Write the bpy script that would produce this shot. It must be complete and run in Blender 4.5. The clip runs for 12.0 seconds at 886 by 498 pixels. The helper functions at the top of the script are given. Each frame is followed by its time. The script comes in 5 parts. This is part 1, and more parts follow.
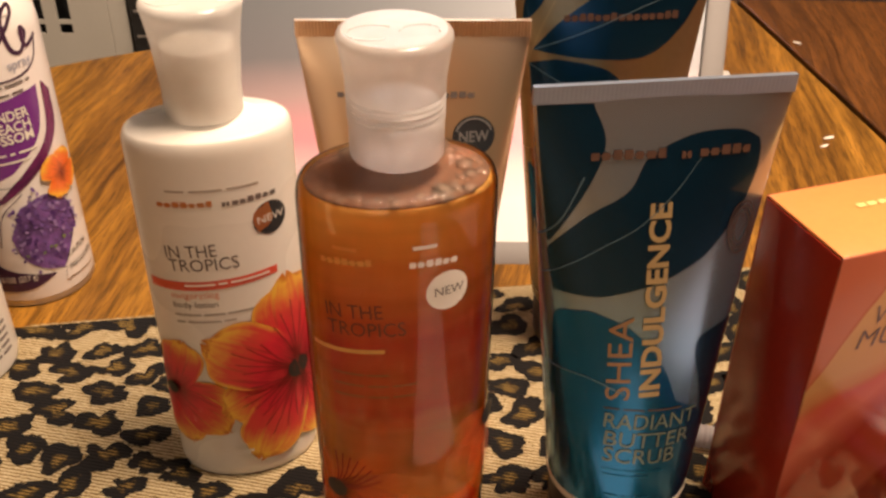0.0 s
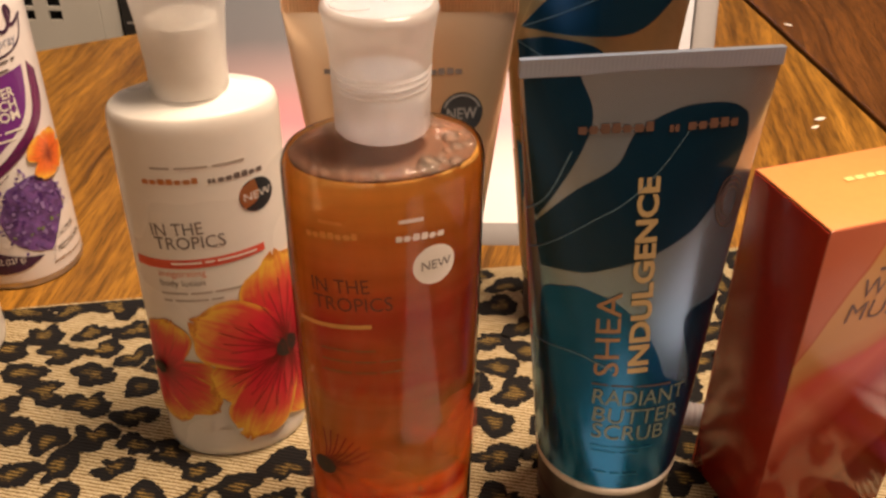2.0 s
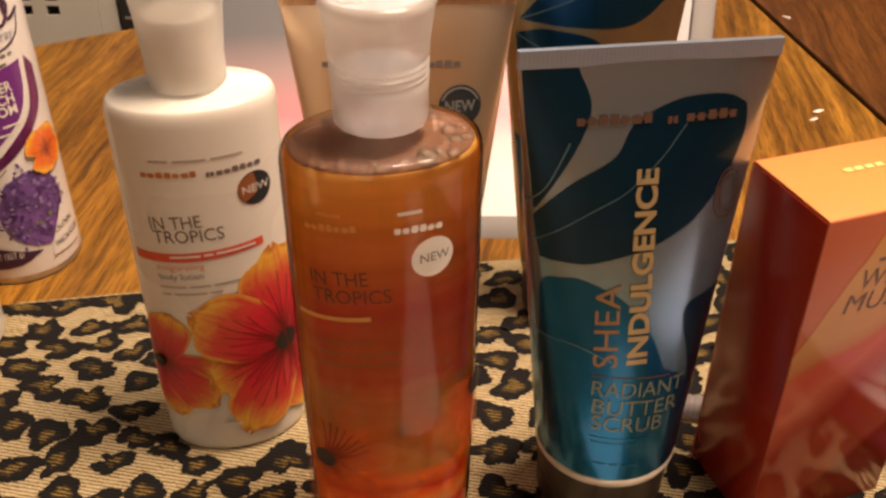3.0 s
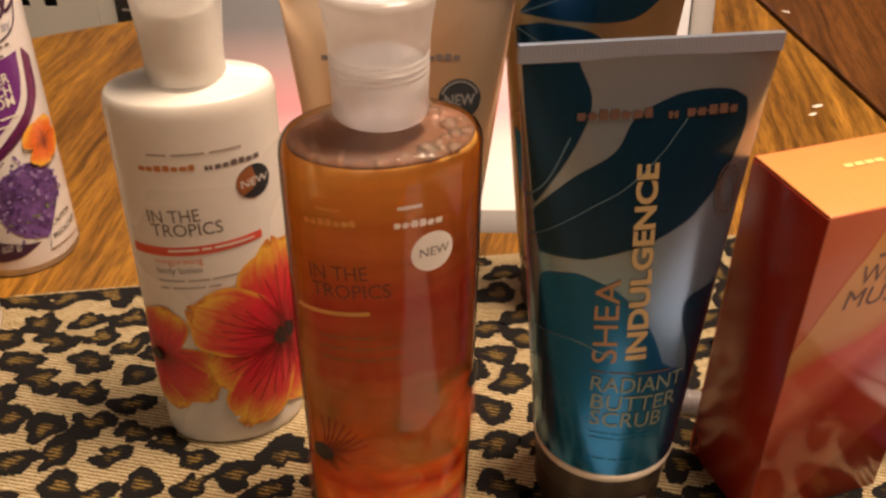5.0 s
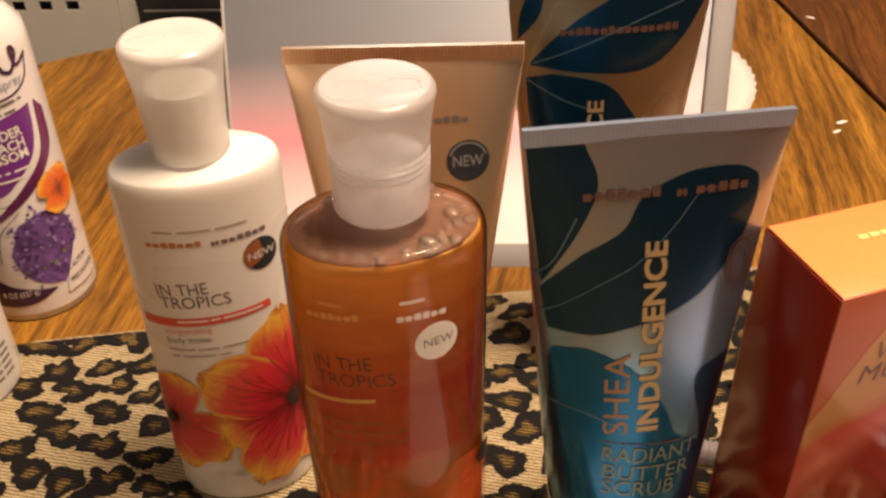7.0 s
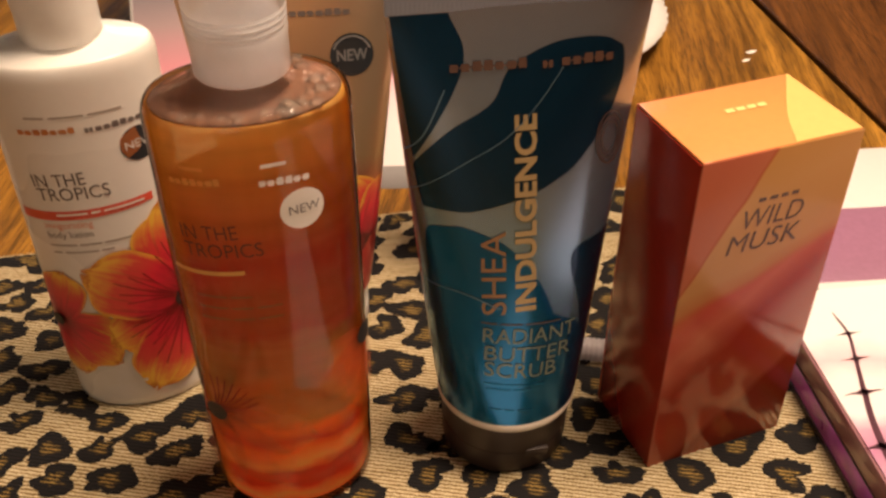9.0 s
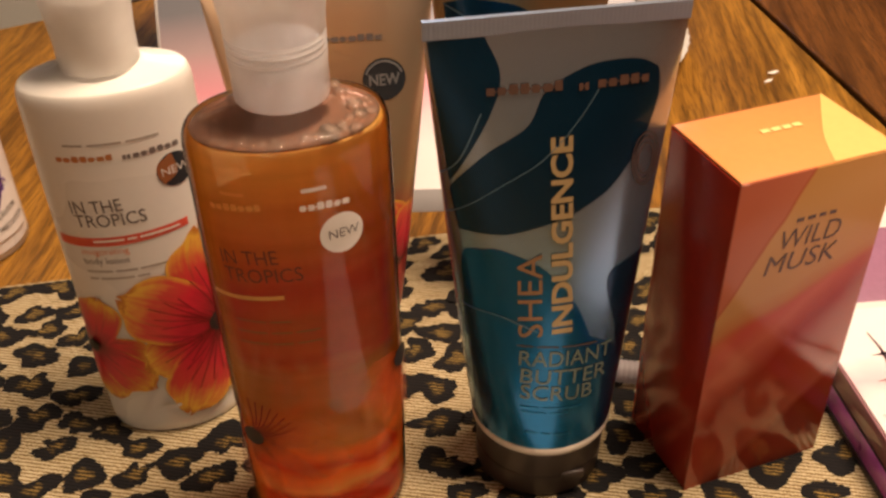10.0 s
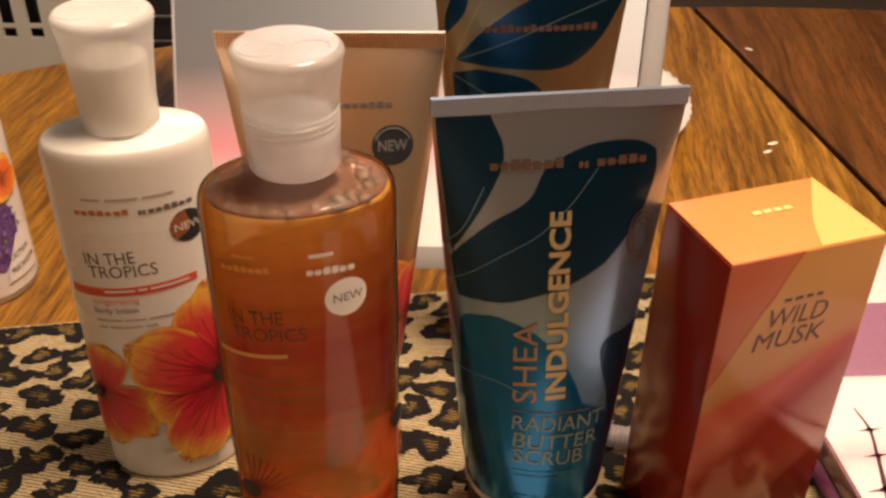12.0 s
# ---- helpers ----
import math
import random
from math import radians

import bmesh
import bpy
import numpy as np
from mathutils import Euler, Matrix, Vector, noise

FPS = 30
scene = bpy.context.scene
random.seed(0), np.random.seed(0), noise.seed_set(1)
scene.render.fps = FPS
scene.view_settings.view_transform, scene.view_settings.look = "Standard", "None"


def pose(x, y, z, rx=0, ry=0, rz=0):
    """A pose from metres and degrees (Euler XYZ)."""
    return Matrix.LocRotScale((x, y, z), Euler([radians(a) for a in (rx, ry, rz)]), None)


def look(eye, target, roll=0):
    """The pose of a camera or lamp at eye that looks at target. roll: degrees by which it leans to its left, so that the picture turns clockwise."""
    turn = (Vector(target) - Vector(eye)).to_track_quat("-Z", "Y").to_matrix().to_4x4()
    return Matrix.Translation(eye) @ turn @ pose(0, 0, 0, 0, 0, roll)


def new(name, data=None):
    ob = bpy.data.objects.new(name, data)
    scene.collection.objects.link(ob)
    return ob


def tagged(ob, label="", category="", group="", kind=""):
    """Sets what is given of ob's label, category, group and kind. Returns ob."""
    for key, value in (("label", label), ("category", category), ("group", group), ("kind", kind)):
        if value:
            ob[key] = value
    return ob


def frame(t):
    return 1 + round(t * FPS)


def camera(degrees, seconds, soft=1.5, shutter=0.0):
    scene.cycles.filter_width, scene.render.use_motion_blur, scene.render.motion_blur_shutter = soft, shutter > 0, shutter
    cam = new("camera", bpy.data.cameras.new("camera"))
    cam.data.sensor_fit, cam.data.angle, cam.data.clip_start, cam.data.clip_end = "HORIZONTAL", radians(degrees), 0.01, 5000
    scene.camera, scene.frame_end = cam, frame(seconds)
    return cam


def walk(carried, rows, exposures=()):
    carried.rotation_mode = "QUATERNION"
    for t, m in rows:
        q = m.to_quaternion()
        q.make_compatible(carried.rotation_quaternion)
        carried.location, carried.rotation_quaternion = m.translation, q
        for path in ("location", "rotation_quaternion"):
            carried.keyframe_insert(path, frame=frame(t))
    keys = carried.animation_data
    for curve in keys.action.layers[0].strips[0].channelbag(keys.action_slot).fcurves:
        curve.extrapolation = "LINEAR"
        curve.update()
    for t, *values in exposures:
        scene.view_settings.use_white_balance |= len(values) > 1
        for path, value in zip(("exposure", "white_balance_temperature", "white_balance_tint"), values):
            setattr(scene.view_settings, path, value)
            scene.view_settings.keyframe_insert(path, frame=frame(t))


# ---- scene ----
cam = camera(48.88, 12.0, soft=2.8)
# seconds, eye, then turn left, look up and lean, in degrees
ROWS = [
    (0.0, 0.0000, 0.0000, 0.2741, 0.00, -33.68, 0.56),
    (0.5, 0.0002, -0.0006, 0.2745, -0.12, -33.61, 0.59),
    (1.0, 0.0025, -0.0012, 0.2720, -0.39, -33.81, 0.76),
    (1.5, 0.0020, -0.0007, 0.2712, -0.42, -34.10, 0.64),
    (2.0, 0.0020, -0.0011, 0.2700, -0.43, -34.30, 0.56),
    (2.5, 0.0020, -0.0009, 0.2696, -0.44, -34.43, 0.48),
    (3.0, 0.0021, -0.0014, 0.2694, -0.50, -34.61, 0.39),
    (5.0, 0.0014, -0.0006, 0.2692, -0.72, -34.99, 0.69),
    (5.5, 0.0001, -0.0015, 0.2712, -0.66, -34.89, 0.77),
    (6.0, -0.0018, 0.0013, 0.2734, -0.05, -34.46, 0.61),
    (6.5, 0.0131, 0.0095, 0.2826, 0.67, -36.63, -1.16),
    (6.7, 0.0076, 0.0199, 0.2926, 1.40, -36.43, -1.23),
    (8.3, 0.0283, 0.0009, 0.2786, 0.70, -37.93, -1.03),
    (8.5, 0.0328, -0.0011, 0.2751, -0.25, -38.23, -1.10),
    (9.0, 0.0316, -0.0010, 0.2686, -1.76, -37.53, -0.28),
    (9.2, 0.0294, -0.0005, 0.2680, -1.10, -37.86, -0.45),
    (9.5, 0.0276, 0.0009, 0.2673, -1.02, -37.33, -0.76),
    (10.0, 0.0246, -0.0009, 0.2688, -0.84, -36.17, -1.33),
    (10.5, 0.0237, 0.0003, 0.2737, -0.96, -34.64, -0.80),
    (11.0, 0.0221, 0.0017, 0.2736, -0.03, -34.42, -0.45),
    (11.5, 0.0241, -0.0024, 0.2822, -0.53, -33.68, 0.72),
    (12.0, 0.0247, -0.0058, 0.2802, -0.75, -33.57, 0.91),
]
EXPOSURES = [(0.0, 0.09), (3.0, 0.04), (5.0, -0.03), (6.5, 0.05), (9.0, -0.09), (12.0, -0.11)]


def aim(x, y, z, yaw, pitch, roll):
    return pose(x, y, z, 0, 0, yaw) @ pose(0, 0, 0, 90 + pitch) @ pose(0, 0, 0, 0, 0, roll)


walk(cam, [(t, aim(*row)) for t, *row in ROWS], EXPOSURES)

# ---- world and light ----
world = bpy.data.worlds.new("world")
scene.world = world
world.use_nodes = True
world.node_tree.nodes["Background"].inputs["Color"].default_value = (0.30, 0.24, 0.18, 1)
world.node_tree.nodes["Background"].inputs["Strength"].default_value = 0.1


def area_lamp(name, at, target, size, power, color):
    data = bpy.data.lights.new(name, "AREA")
    data.shape, data.size, data.energy, data.color = "DISK", size, power, color
    ob = new(name, data)
    ob.matrix_world = look(at, target)
    return ob


lamp = area_lamp("ceiling_lamp", (0.38, 0.26, 1.32), (0.05, 0.28, 0.0), 0.50, 38.5, (1.0, 0.73, 0.52))
window_lamp = area_lamp("window_daylight", (-0.15, 3.20, 1.25), (0.0, 0.3, 0.1), 0.7, 9.0, (0.80, 0.88, 1.0))


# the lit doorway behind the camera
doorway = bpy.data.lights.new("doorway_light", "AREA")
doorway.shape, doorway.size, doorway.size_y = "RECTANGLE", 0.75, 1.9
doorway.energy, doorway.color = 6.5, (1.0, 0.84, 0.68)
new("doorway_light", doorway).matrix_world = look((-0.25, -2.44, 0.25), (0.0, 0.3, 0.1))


# ---- materials ----
def graph(name):
    m = bpy.data.materials.new(name)
    m.use_nodes = True
    n = m.node_tree.nodes
    return m, n, m.node_tree.links, n["Principled BSDF"]


def rgb(c):
    return (c[0], c[1], c[2], 1.0)


def ramp(n, stops, interpolation="LINEAR"):
    r = n.new("ShaderNodeValToRGB")
    r.color_ramp.interpolation = interpolation
    while len(r.color_ramp.elements) < len(stops):
        r.color_ramp.elements.new(0.5)
    for e, (p, c) in zip(r.color_ramp.elements, stops):
        e.position, e.color = p, rgb(c)
    return r


def noise_tex(n, l, scale, detail=3.0, vector=None, distortion=0.0):
    t = n.new("ShaderNodeTexNoise")
    t.inputs["Scale"].default_value, t.inputs["Detail"].default_value = scale, detail
    t.inputs["Distortion"].default_value = distortion
    if vector is not None:
        l.new(vector, t.inputs["Vector"])
    return t


def mapped(n, l, scale=(1, 1, 1), turn=0.0, source="Object", shift=(0, 0, 0)):
    c = n.new("ShaderNodeTexCoord")
    m = n.new("ShaderNodeMapping")
    m.inputs["Scale"].default_value = scale
    m.inputs["Location"].default_value = shift
    m.inputs["Rotation"].default_value = (0, 0, radians(turn))
    l.new(c.outputs[source], m.inputs["Vector"])
    return m.outputs["Vector"]


def maths(n, l, op, a, b=None):
    t = n.new("ShaderNodeMath")
    t.operation = op
    for k, v in enumerate((a, b)):
        if v is None:
            continue
        if isinstance(v, (int, float)):
            t.inputs[k].default_value = v
        else:
            l.new(v, t.inputs[k])
    return t.outputs[0]


def mix(n, l, fac, a, b):
    t = n.new("ShaderNodeMix")
    t.data_type = "RGBA"
    for key, v in ((0, fac), (6, a), (7, b)):
        if isinstance(v, (int, float)):
            t.inputs[key].default_value = v
        elif isinstance(v, tuple):
            t.inputs[key].default_value = rgb(v)
        else:
            l.new(v, t.inputs[key])
    return t.outputs[2]


def bump(n, l, bsdf, height, strength=0.3, distance=0.001):
    b = n.new("ShaderNodeBump")
    b.inputs["Strength"].default_value, b.inputs["Distance"].default_value = strength, distance
    l.new(height, b.inputs["Height"])
    l.new(b.outputs["Normal"], bsdf.inputs["Normal"])


def coat(name, color, rough=0.4, metal=0.0, vary=0.08, scale=60.0, relief=0.04, clear=0.0, distance=0.0003):
    """A plain surface with a faint two-scale mottle, worn gloss and fine relief."""
    m, n, l, p = graph(name)
    v = mapped(n, l)
    big, fine = noise_tex(n, l, scale * 0.25, 2.0, v), noise_tex(n, l, scale * 6, 4.0, v)
    f = maths(n, l, "MULTIPLY", maths(n, l, "ADD", big.outputs["Fac"], fine.outputs["Fac"]), 0.5)
    r = ramp(n, [(0.3, tuple(c * (1 - vary) for c in color)), (0.7, tuple(min(1, c * (1 + vary)) for c in color))])
    l.new(f, r.inputs["Fac"])
    l.new(r.outputs["Color"], p.inputs["Base Color"])
    l.new(maths(n, l, "ADD", maths(n, l, "MULTIPLY", big.outputs["Fac"], 0.12), rough - 0.06), p.inputs["Roughness"])
    p.inputs["Metallic"].default_value = metal
    p.inputs["Coat Weight"].default_value = clear
    p.inputs["Coat Roughness"].default_value = 0.08
    if relief:
        bump(n, l, p, fine.outputs["Fac"], relief, distance)
    return m


def wood(name, light, dark, turn):
    """Oiled oak: long grain streaks, dark open pores and broad bands."""
    m, n, l, p = graph(name)
    v = mapped(n, l, (1, 1, 1), turn)
    wob = noise_tex(n, l, 5.0, 2.0, v)
    off = n.new("ShaderNodeVectorMath")
    off.operation = "MULTIPLY_ADD"
    l.new(wob.outputs["Color"], off.inputs[0])
    off.inputs[1].default_value = (0.028, 0.0, 0.0)
    l.new(v, off.inputs[2])
    st = n.new("ShaderNodeMapping")
    st.inputs["Scale"].default_value = (1.0, 0.045, 1.0)
    l.new(off.outputs[0], st.inputs["Vector"])
    band = noise_tex(n, l, 120.0, 5.0, st.outputs["Vector"], 0.3)
    grain = noise_tex(n, l, 260.0, 3.0, st.outputs["Vector"])
    st2 = n.new("ShaderNodeMapping")
    st2.inputs["Scale"].default_value = (1.0, 0.045, 1.0)
    l.new(off.outputs[0], st2.inputs["Vector"])
    pore = noise_tex(n, l, 1400.0, 2.0, st2.outputs["Vector"])
    base = ramp(n, [(0.32, dark), (0.48, tuple(0.5 * (a + b) for a, b in zip(light, dark))), (0.64, light)])
    l.new(maths(n, l, "ADD", maths(n, l, "MULTIPLY", band.outputs["Fac"], 0.65), maths(n, l, "MULTIPLY", grain.outputs["Fac"], 0.35)), base.inputs["Fac"])
    pr = ramp(n, [(0.51, (0, 0, 0)), (0.58, (1, 1, 1))])
    l.new(pore.outputs["Fac"], pr.inputs["Fac"])
    broad = noise_tex(n, l, 7.0, 2.0, st.outputs["Vector"])
    c = mix(n, l, maths(n, l, "MULTIPLY", pr.outputs["Color"], 0.48), base.outputs["Color"], tuple(0.28 * d for d in dark))
    br = ramp(n, [(0.35, (0.72, 0.66, 0.60)), (0.65, (1.0, 1.0, 1.0))])
    l.new(broad.outputs["Fac"], br.inputs["Fac"])
    mul = n.new("ShaderNodeMix")
    mul.data_type, mul.blend_type = "RGBA", "MULTIPLY"
    mul.inputs[0].default_value = 1.0
    l.new(c, mul.inputs[6])
    l.new(br.outputs["Color"], mul.inputs[7])
    l.new(mul.outputs[2], p.inputs["Base Color"])
    l.new(maths(n, l, "ADD", maths(n, l, "MULTIPLY", band.outputs["Fac"], 0.2), 0.40), p.inputs["Roughness"])
    p.inputs["Specular IOR Level"].default_value = 0.22
    bump(n, l, p, maths(n, l, "SUBTRACT", grain.outputs["Fac"], maths(n, l, "MULTIPLY", pr.outputs["Color"], 0.7)), 0.25, 0.0006)
    return m


def weave_height(n, l):
    """Fine diagonal ribs with a thread across: the tapestry's relief, from 0 to 1."""
    rv = mapped(n, l, (1, 1, 1), 20)
    rib = n.new("ShaderNodeTexWave")
    rib.wave_type, rib.bands_direction = "BANDS", "Y"
    rib.inputs["Scale"].default_value, rib.inputs["Distortion"].default_value = 200.0, 2.6
    rib.inputs["Detail"].default_value, rib.inputs["Detail Scale"].default_value = 2.0, 3.0
    thread = n.new("ShaderNodeTexWave")
    thread.wave_type, thread.bands_direction = "BANDS", "X"
    thread.inputs["Scale"].default_value, thread.inputs["Distortion"].default_value = 240.0, 8.0
    for t in (rib, thread):
        l.new(rv, t.inputs["Vector"])
    return maths(n, l, "ADD", maths(n, l, "MULTIPLY", rib.outputs["Fac"], 0.80), maths(n, l, "MULTIPLY", thread.outputs["Fac"], 0.20))


def tapestry(name):
    """Woven cream ground, with golden threads showing between the ribs and slubs of uneven yarn."""
    m, n, l, p = graph(name)
    weave = weave_height(n, l)
    slub = noise_tex(n, l, 150.0, 3.0, mapped(n, l, (0.35, 1.6, 1), 20))
    cream = ramp(n, [(0.16, (0.07, 0.040, 0.011)), (0.36, (0.23, 0.16, 0.064)), (0.58, (0.42, 0.335, 0.185)), (0.88, (0.62, 0.53, 0.36))])
    l.new(maths(n, l, "ADD", maths(n, l, "MULTIPLY", weave, 0.7), maths(n, l, "MULTIPLY", slub.outputs["Fac"], 0.34)), cream.inputs["Fac"])
    l.new(cream.outputs["Color"], p.inputs["Base Color"])
    p.inputs["Roughness"].default_value = 0.8
    p.inputs["Specular IOR Level"].default_value = 0.2
    bump(n, l, p, weave, 0.7, 0.0005)
    return m


def spot_weave(name):
    """Black woven spot with olive-gold threads in its heart; U runs from the middle to the rim."""
    m, n, l, p = graph(name)
    weave = weave_height(n, l)
    uv = n.new("ShaderNodeTexCoord")
    sep = n.new("ShaderNodeSeparateXYZ")
    l.new(uv.outputs["UV"], sep.inputs[0])
    blot = noise_tex(n, l, 130.0, 2.0, mapped(n, l, (1, 1.4, 1)))
    heart = n.new("ShaderNodeClamp")
    l.new(maths(n, l, "MULTIPLY", maths(n, l, "SUBTRACT", maths(n, l, "MULTIPLY", blot.outputs["Fac"], 1.25), maths(n, l, "ADD", sep.outputs[0], 0.15)), 4.0), heart.inputs[0])
    gold = ramp(n, [(0.42, (0.012, 0.009, 0.006)), (0.62, (0.13, 0.080, 0.018)), (0.9, (0.30, 0.20, 0.06))])
    l.new(weave, gold.inputs["Fac"])
    l.new(mix(n, l, heart.outputs[0], (0.009, 0.008, 0.008), gold.outputs["Color"]), p.inputs["Base Color"])
    p.inputs["Roughness"].default_value = 0.8
    p.inputs["Specular IOR Level"].default_value = 0.15
    bump(n, l, p, weave, 0.6, 0.0005)
    return m


def petal_paint(name, heart, middle, rim, cover=1.0):
    """Watercolour petal: dark heart, hot middle, golden rim and sides, a fine rust outline, veins along the length."""
    m, n, l, p = graph(name)
    uv = n.new("ShaderNodeTexCoord")
    sep = n.new("ShaderNodeSeparateXYZ")
    l.new(uv.outputs["UV"], sep.inputs[0])
    blot = noise_tex(n, l, 170.0, 4.0, mapped(n, l))
    st = n.new("ShaderNodeMapping")
    st.inputs["Scale"].default_value = (0.8, 9.0, 1.0)
    l.new(uv.outputs["UV"], st.inputs["Vector"])
    vein = noise_tex(n, l, 1.8, 3.0, st.outputs["Vector"])
    side = maths(n, l, "ABSOLUTE", maths(n, l, "SUBTRACT", maths(n, l, "MULTIPLY", sep.outputs[1], 2.0), 1.0))
    grow = maths(n, l, "MINIMUM", maths(n, l, "MULTIPLY", sep.outputs[0], 2.0), 1.0)
    reach = maths(n, l, "MAXIMUM", sep.outputs[0], maths(n, l, "MULTIPLY", maths(n, l, "POWER", side, 3.0), grow))
    t = maths(n, l, "ADD", reach, maths(n, l, "MULTIPLY", maths(n, l, "SUBTRACT", blot.outputs["Fac"], 0.5), 0.30))
    t = maths(n, l, "ADD", t, maths(n, l, "MULTIPLY", maths(n, l, "SUBTRACT", vein.outputs["Fac"], 0.5), 0.45))
    blend = tuple(0.45 * a + 0.55 * b for a, b in zip(middle, rim))
    r = ramp(n, [(0.0, heart), (0.12, tuple(0.5 * c for c in middle)), (0.40, middle), (0.66, tuple(0.9 * a + 0.1 * b for a, b in zip(middle, rim))), (0.82, blend), (0.93, rim), (1.0, rim)])
    l.new(t, r.inputs["Fac"])
    vr = ramp(n, [(0.55, (0, 0, 0)), (0.62, (1, 1, 1))])
    l.new(vein.outputs["Fac"], vr.inputs["Fac"])
    fade = maths(n, l, "MULTIPLY", vr.outputs["Color"], maths(n, l, "SUBTRACT", 0.70, maths(n, l, "MULTIPLY", sep.outputs[0], 0.75)))
    clamp = n.new("ShaderNodeClamp")
    l.new(fade, clamp.inputs[0])
    ink = mix(n, l, clamp.outputs[0], r.outputs["Color"], tuple(0.16 * c for c in middle))
    edge = ramp(n, [(0.93, (0, 0, 0)), (0.975, (0.75, 0.75, 0.75))])
    l.new(reach, edge.inputs["Fac"])
    l.new(mix(n, l, edge.outputs["Color"], ink, (0.50, 0.11, 0.02)), p.inputs["Base Color"])
    p.inputs["Roughness"].default_value = 0.3
    if cover < 1.0:
        fadeout = ramp(n, [(0.0, (cover, cover, cover)), (0.6, (cover * 0.8,) * 3), (1.0, (0.05, 0.05, 0.05))])
        l.new(t, fadeout.inputs["Fac"])
        l.new(fadeout.outputs["Color"], p.inputs["Alpha"])
    return m


def height_paint(name, stops, z0, z1, rough, metal, wob=0.1, scale=40.0, clear=0.0, axis=2):
    """A print, or the tray's painted sheen, that changes colour along one axis of the thing, with a soft uneven edge.
    """
    m, n, l, p = graph(name)
    v = mapped(n, l)
    sep = n.new("ShaderNodeSeparateXYZ")
    l.new(v, sep.inputs[0])
    blot = noise_tex(n, l, scale, 3.0, v)
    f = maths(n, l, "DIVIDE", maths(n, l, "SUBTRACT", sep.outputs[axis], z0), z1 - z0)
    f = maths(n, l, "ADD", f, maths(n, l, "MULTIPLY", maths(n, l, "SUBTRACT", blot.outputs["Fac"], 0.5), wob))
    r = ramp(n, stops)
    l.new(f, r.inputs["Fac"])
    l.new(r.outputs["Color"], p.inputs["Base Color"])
    p.inputs["Roughness"].default_value, p.inputs["Metallic"].default_value = rough, metal
    p.inputs["Coat Weight"].default_value = clear
    fine = noise_tex(n, l, 900.0, 2.0, v)
    bump(n, l, p, fine.outputs["Fac"], 0.03, 0.0002)
    return m


def clear_plastic(name, color, gloss=0.03, haze=0.0, haze_color=(0.8, 0.3, 0.05), ior=1.35):
    """Thin clear wall or tinted gel: lets light through with a tint, some cloud in it, and a gloss that grows at the rim."""
    m, n, l, p = graph(name)
    tr = n.new("ShaderNodeBsdfTransparent")
    v = mapped(n, l)
    streak = noise_tex(n, l, 40.0, 2.0, v)
    r = ramp(n, [(0.3, tuple(c * 0.93 for c in color)), (0.7, color)])
    l.new(streak.outputs["Fac"], r.inputs["Fac"])
    l.new(r.outputs["Color"], tr.inputs["Color"])
    out = tr.outputs[0]
    if haze:
        tl = n.new("ShaderNodeAddShader")
        for k, kind in enumerate(("ShaderNodeBsdfTranslucent", "ShaderNodeBsdfDiffuse")):
            cloud = n.new(kind)
            cloud.inputs["Color"].default_value = rgb(tuple(0.55 * c for c in haze_color))
            l.new(cloud.outputs[0], tl.inputs[k])
        mx = n.new("ShaderNodeMixShader")
        mx.inputs[0].default_value = haze
        l.new(out, mx.inputs[1])
        l.new(tl.outputs[0], mx.inputs[2])
        out = mx.outputs[0]
    if gloss is not None:
        gl = n.new("ShaderNodeBsdfGlossy")
        gl.inputs["Roughness"].default_value = gloss
        fr = n.new("ShaderNodeFresnel")
        fr.inputs["IOR"].default_value = ior
        bp = n.new("ShaderNodeBump")
        bp.inputs["Strength"].default_value, bp.inputs["Distance"].default_value = 0.05, 0.001
        wav = noise_tex(n, l, 25.0, 2.0, v)
        l.new(wav.outputs["Fac"], bp.inputs["Height"])
        l.new(bp.outputs["Normal"], gl.inputs["Normal"])
        mx = n.new("ShaderNodeMixShader")
        l.new(fr.outputs[0], mx.inputs[0])
        l.new(out, mx.inputs[1])
        l.new(gl.outputs[0], mx.inputs[2])
        out = mx.outputs[0]
    l.new(out, n["Material Output"].inputs["Surface"])
    return m


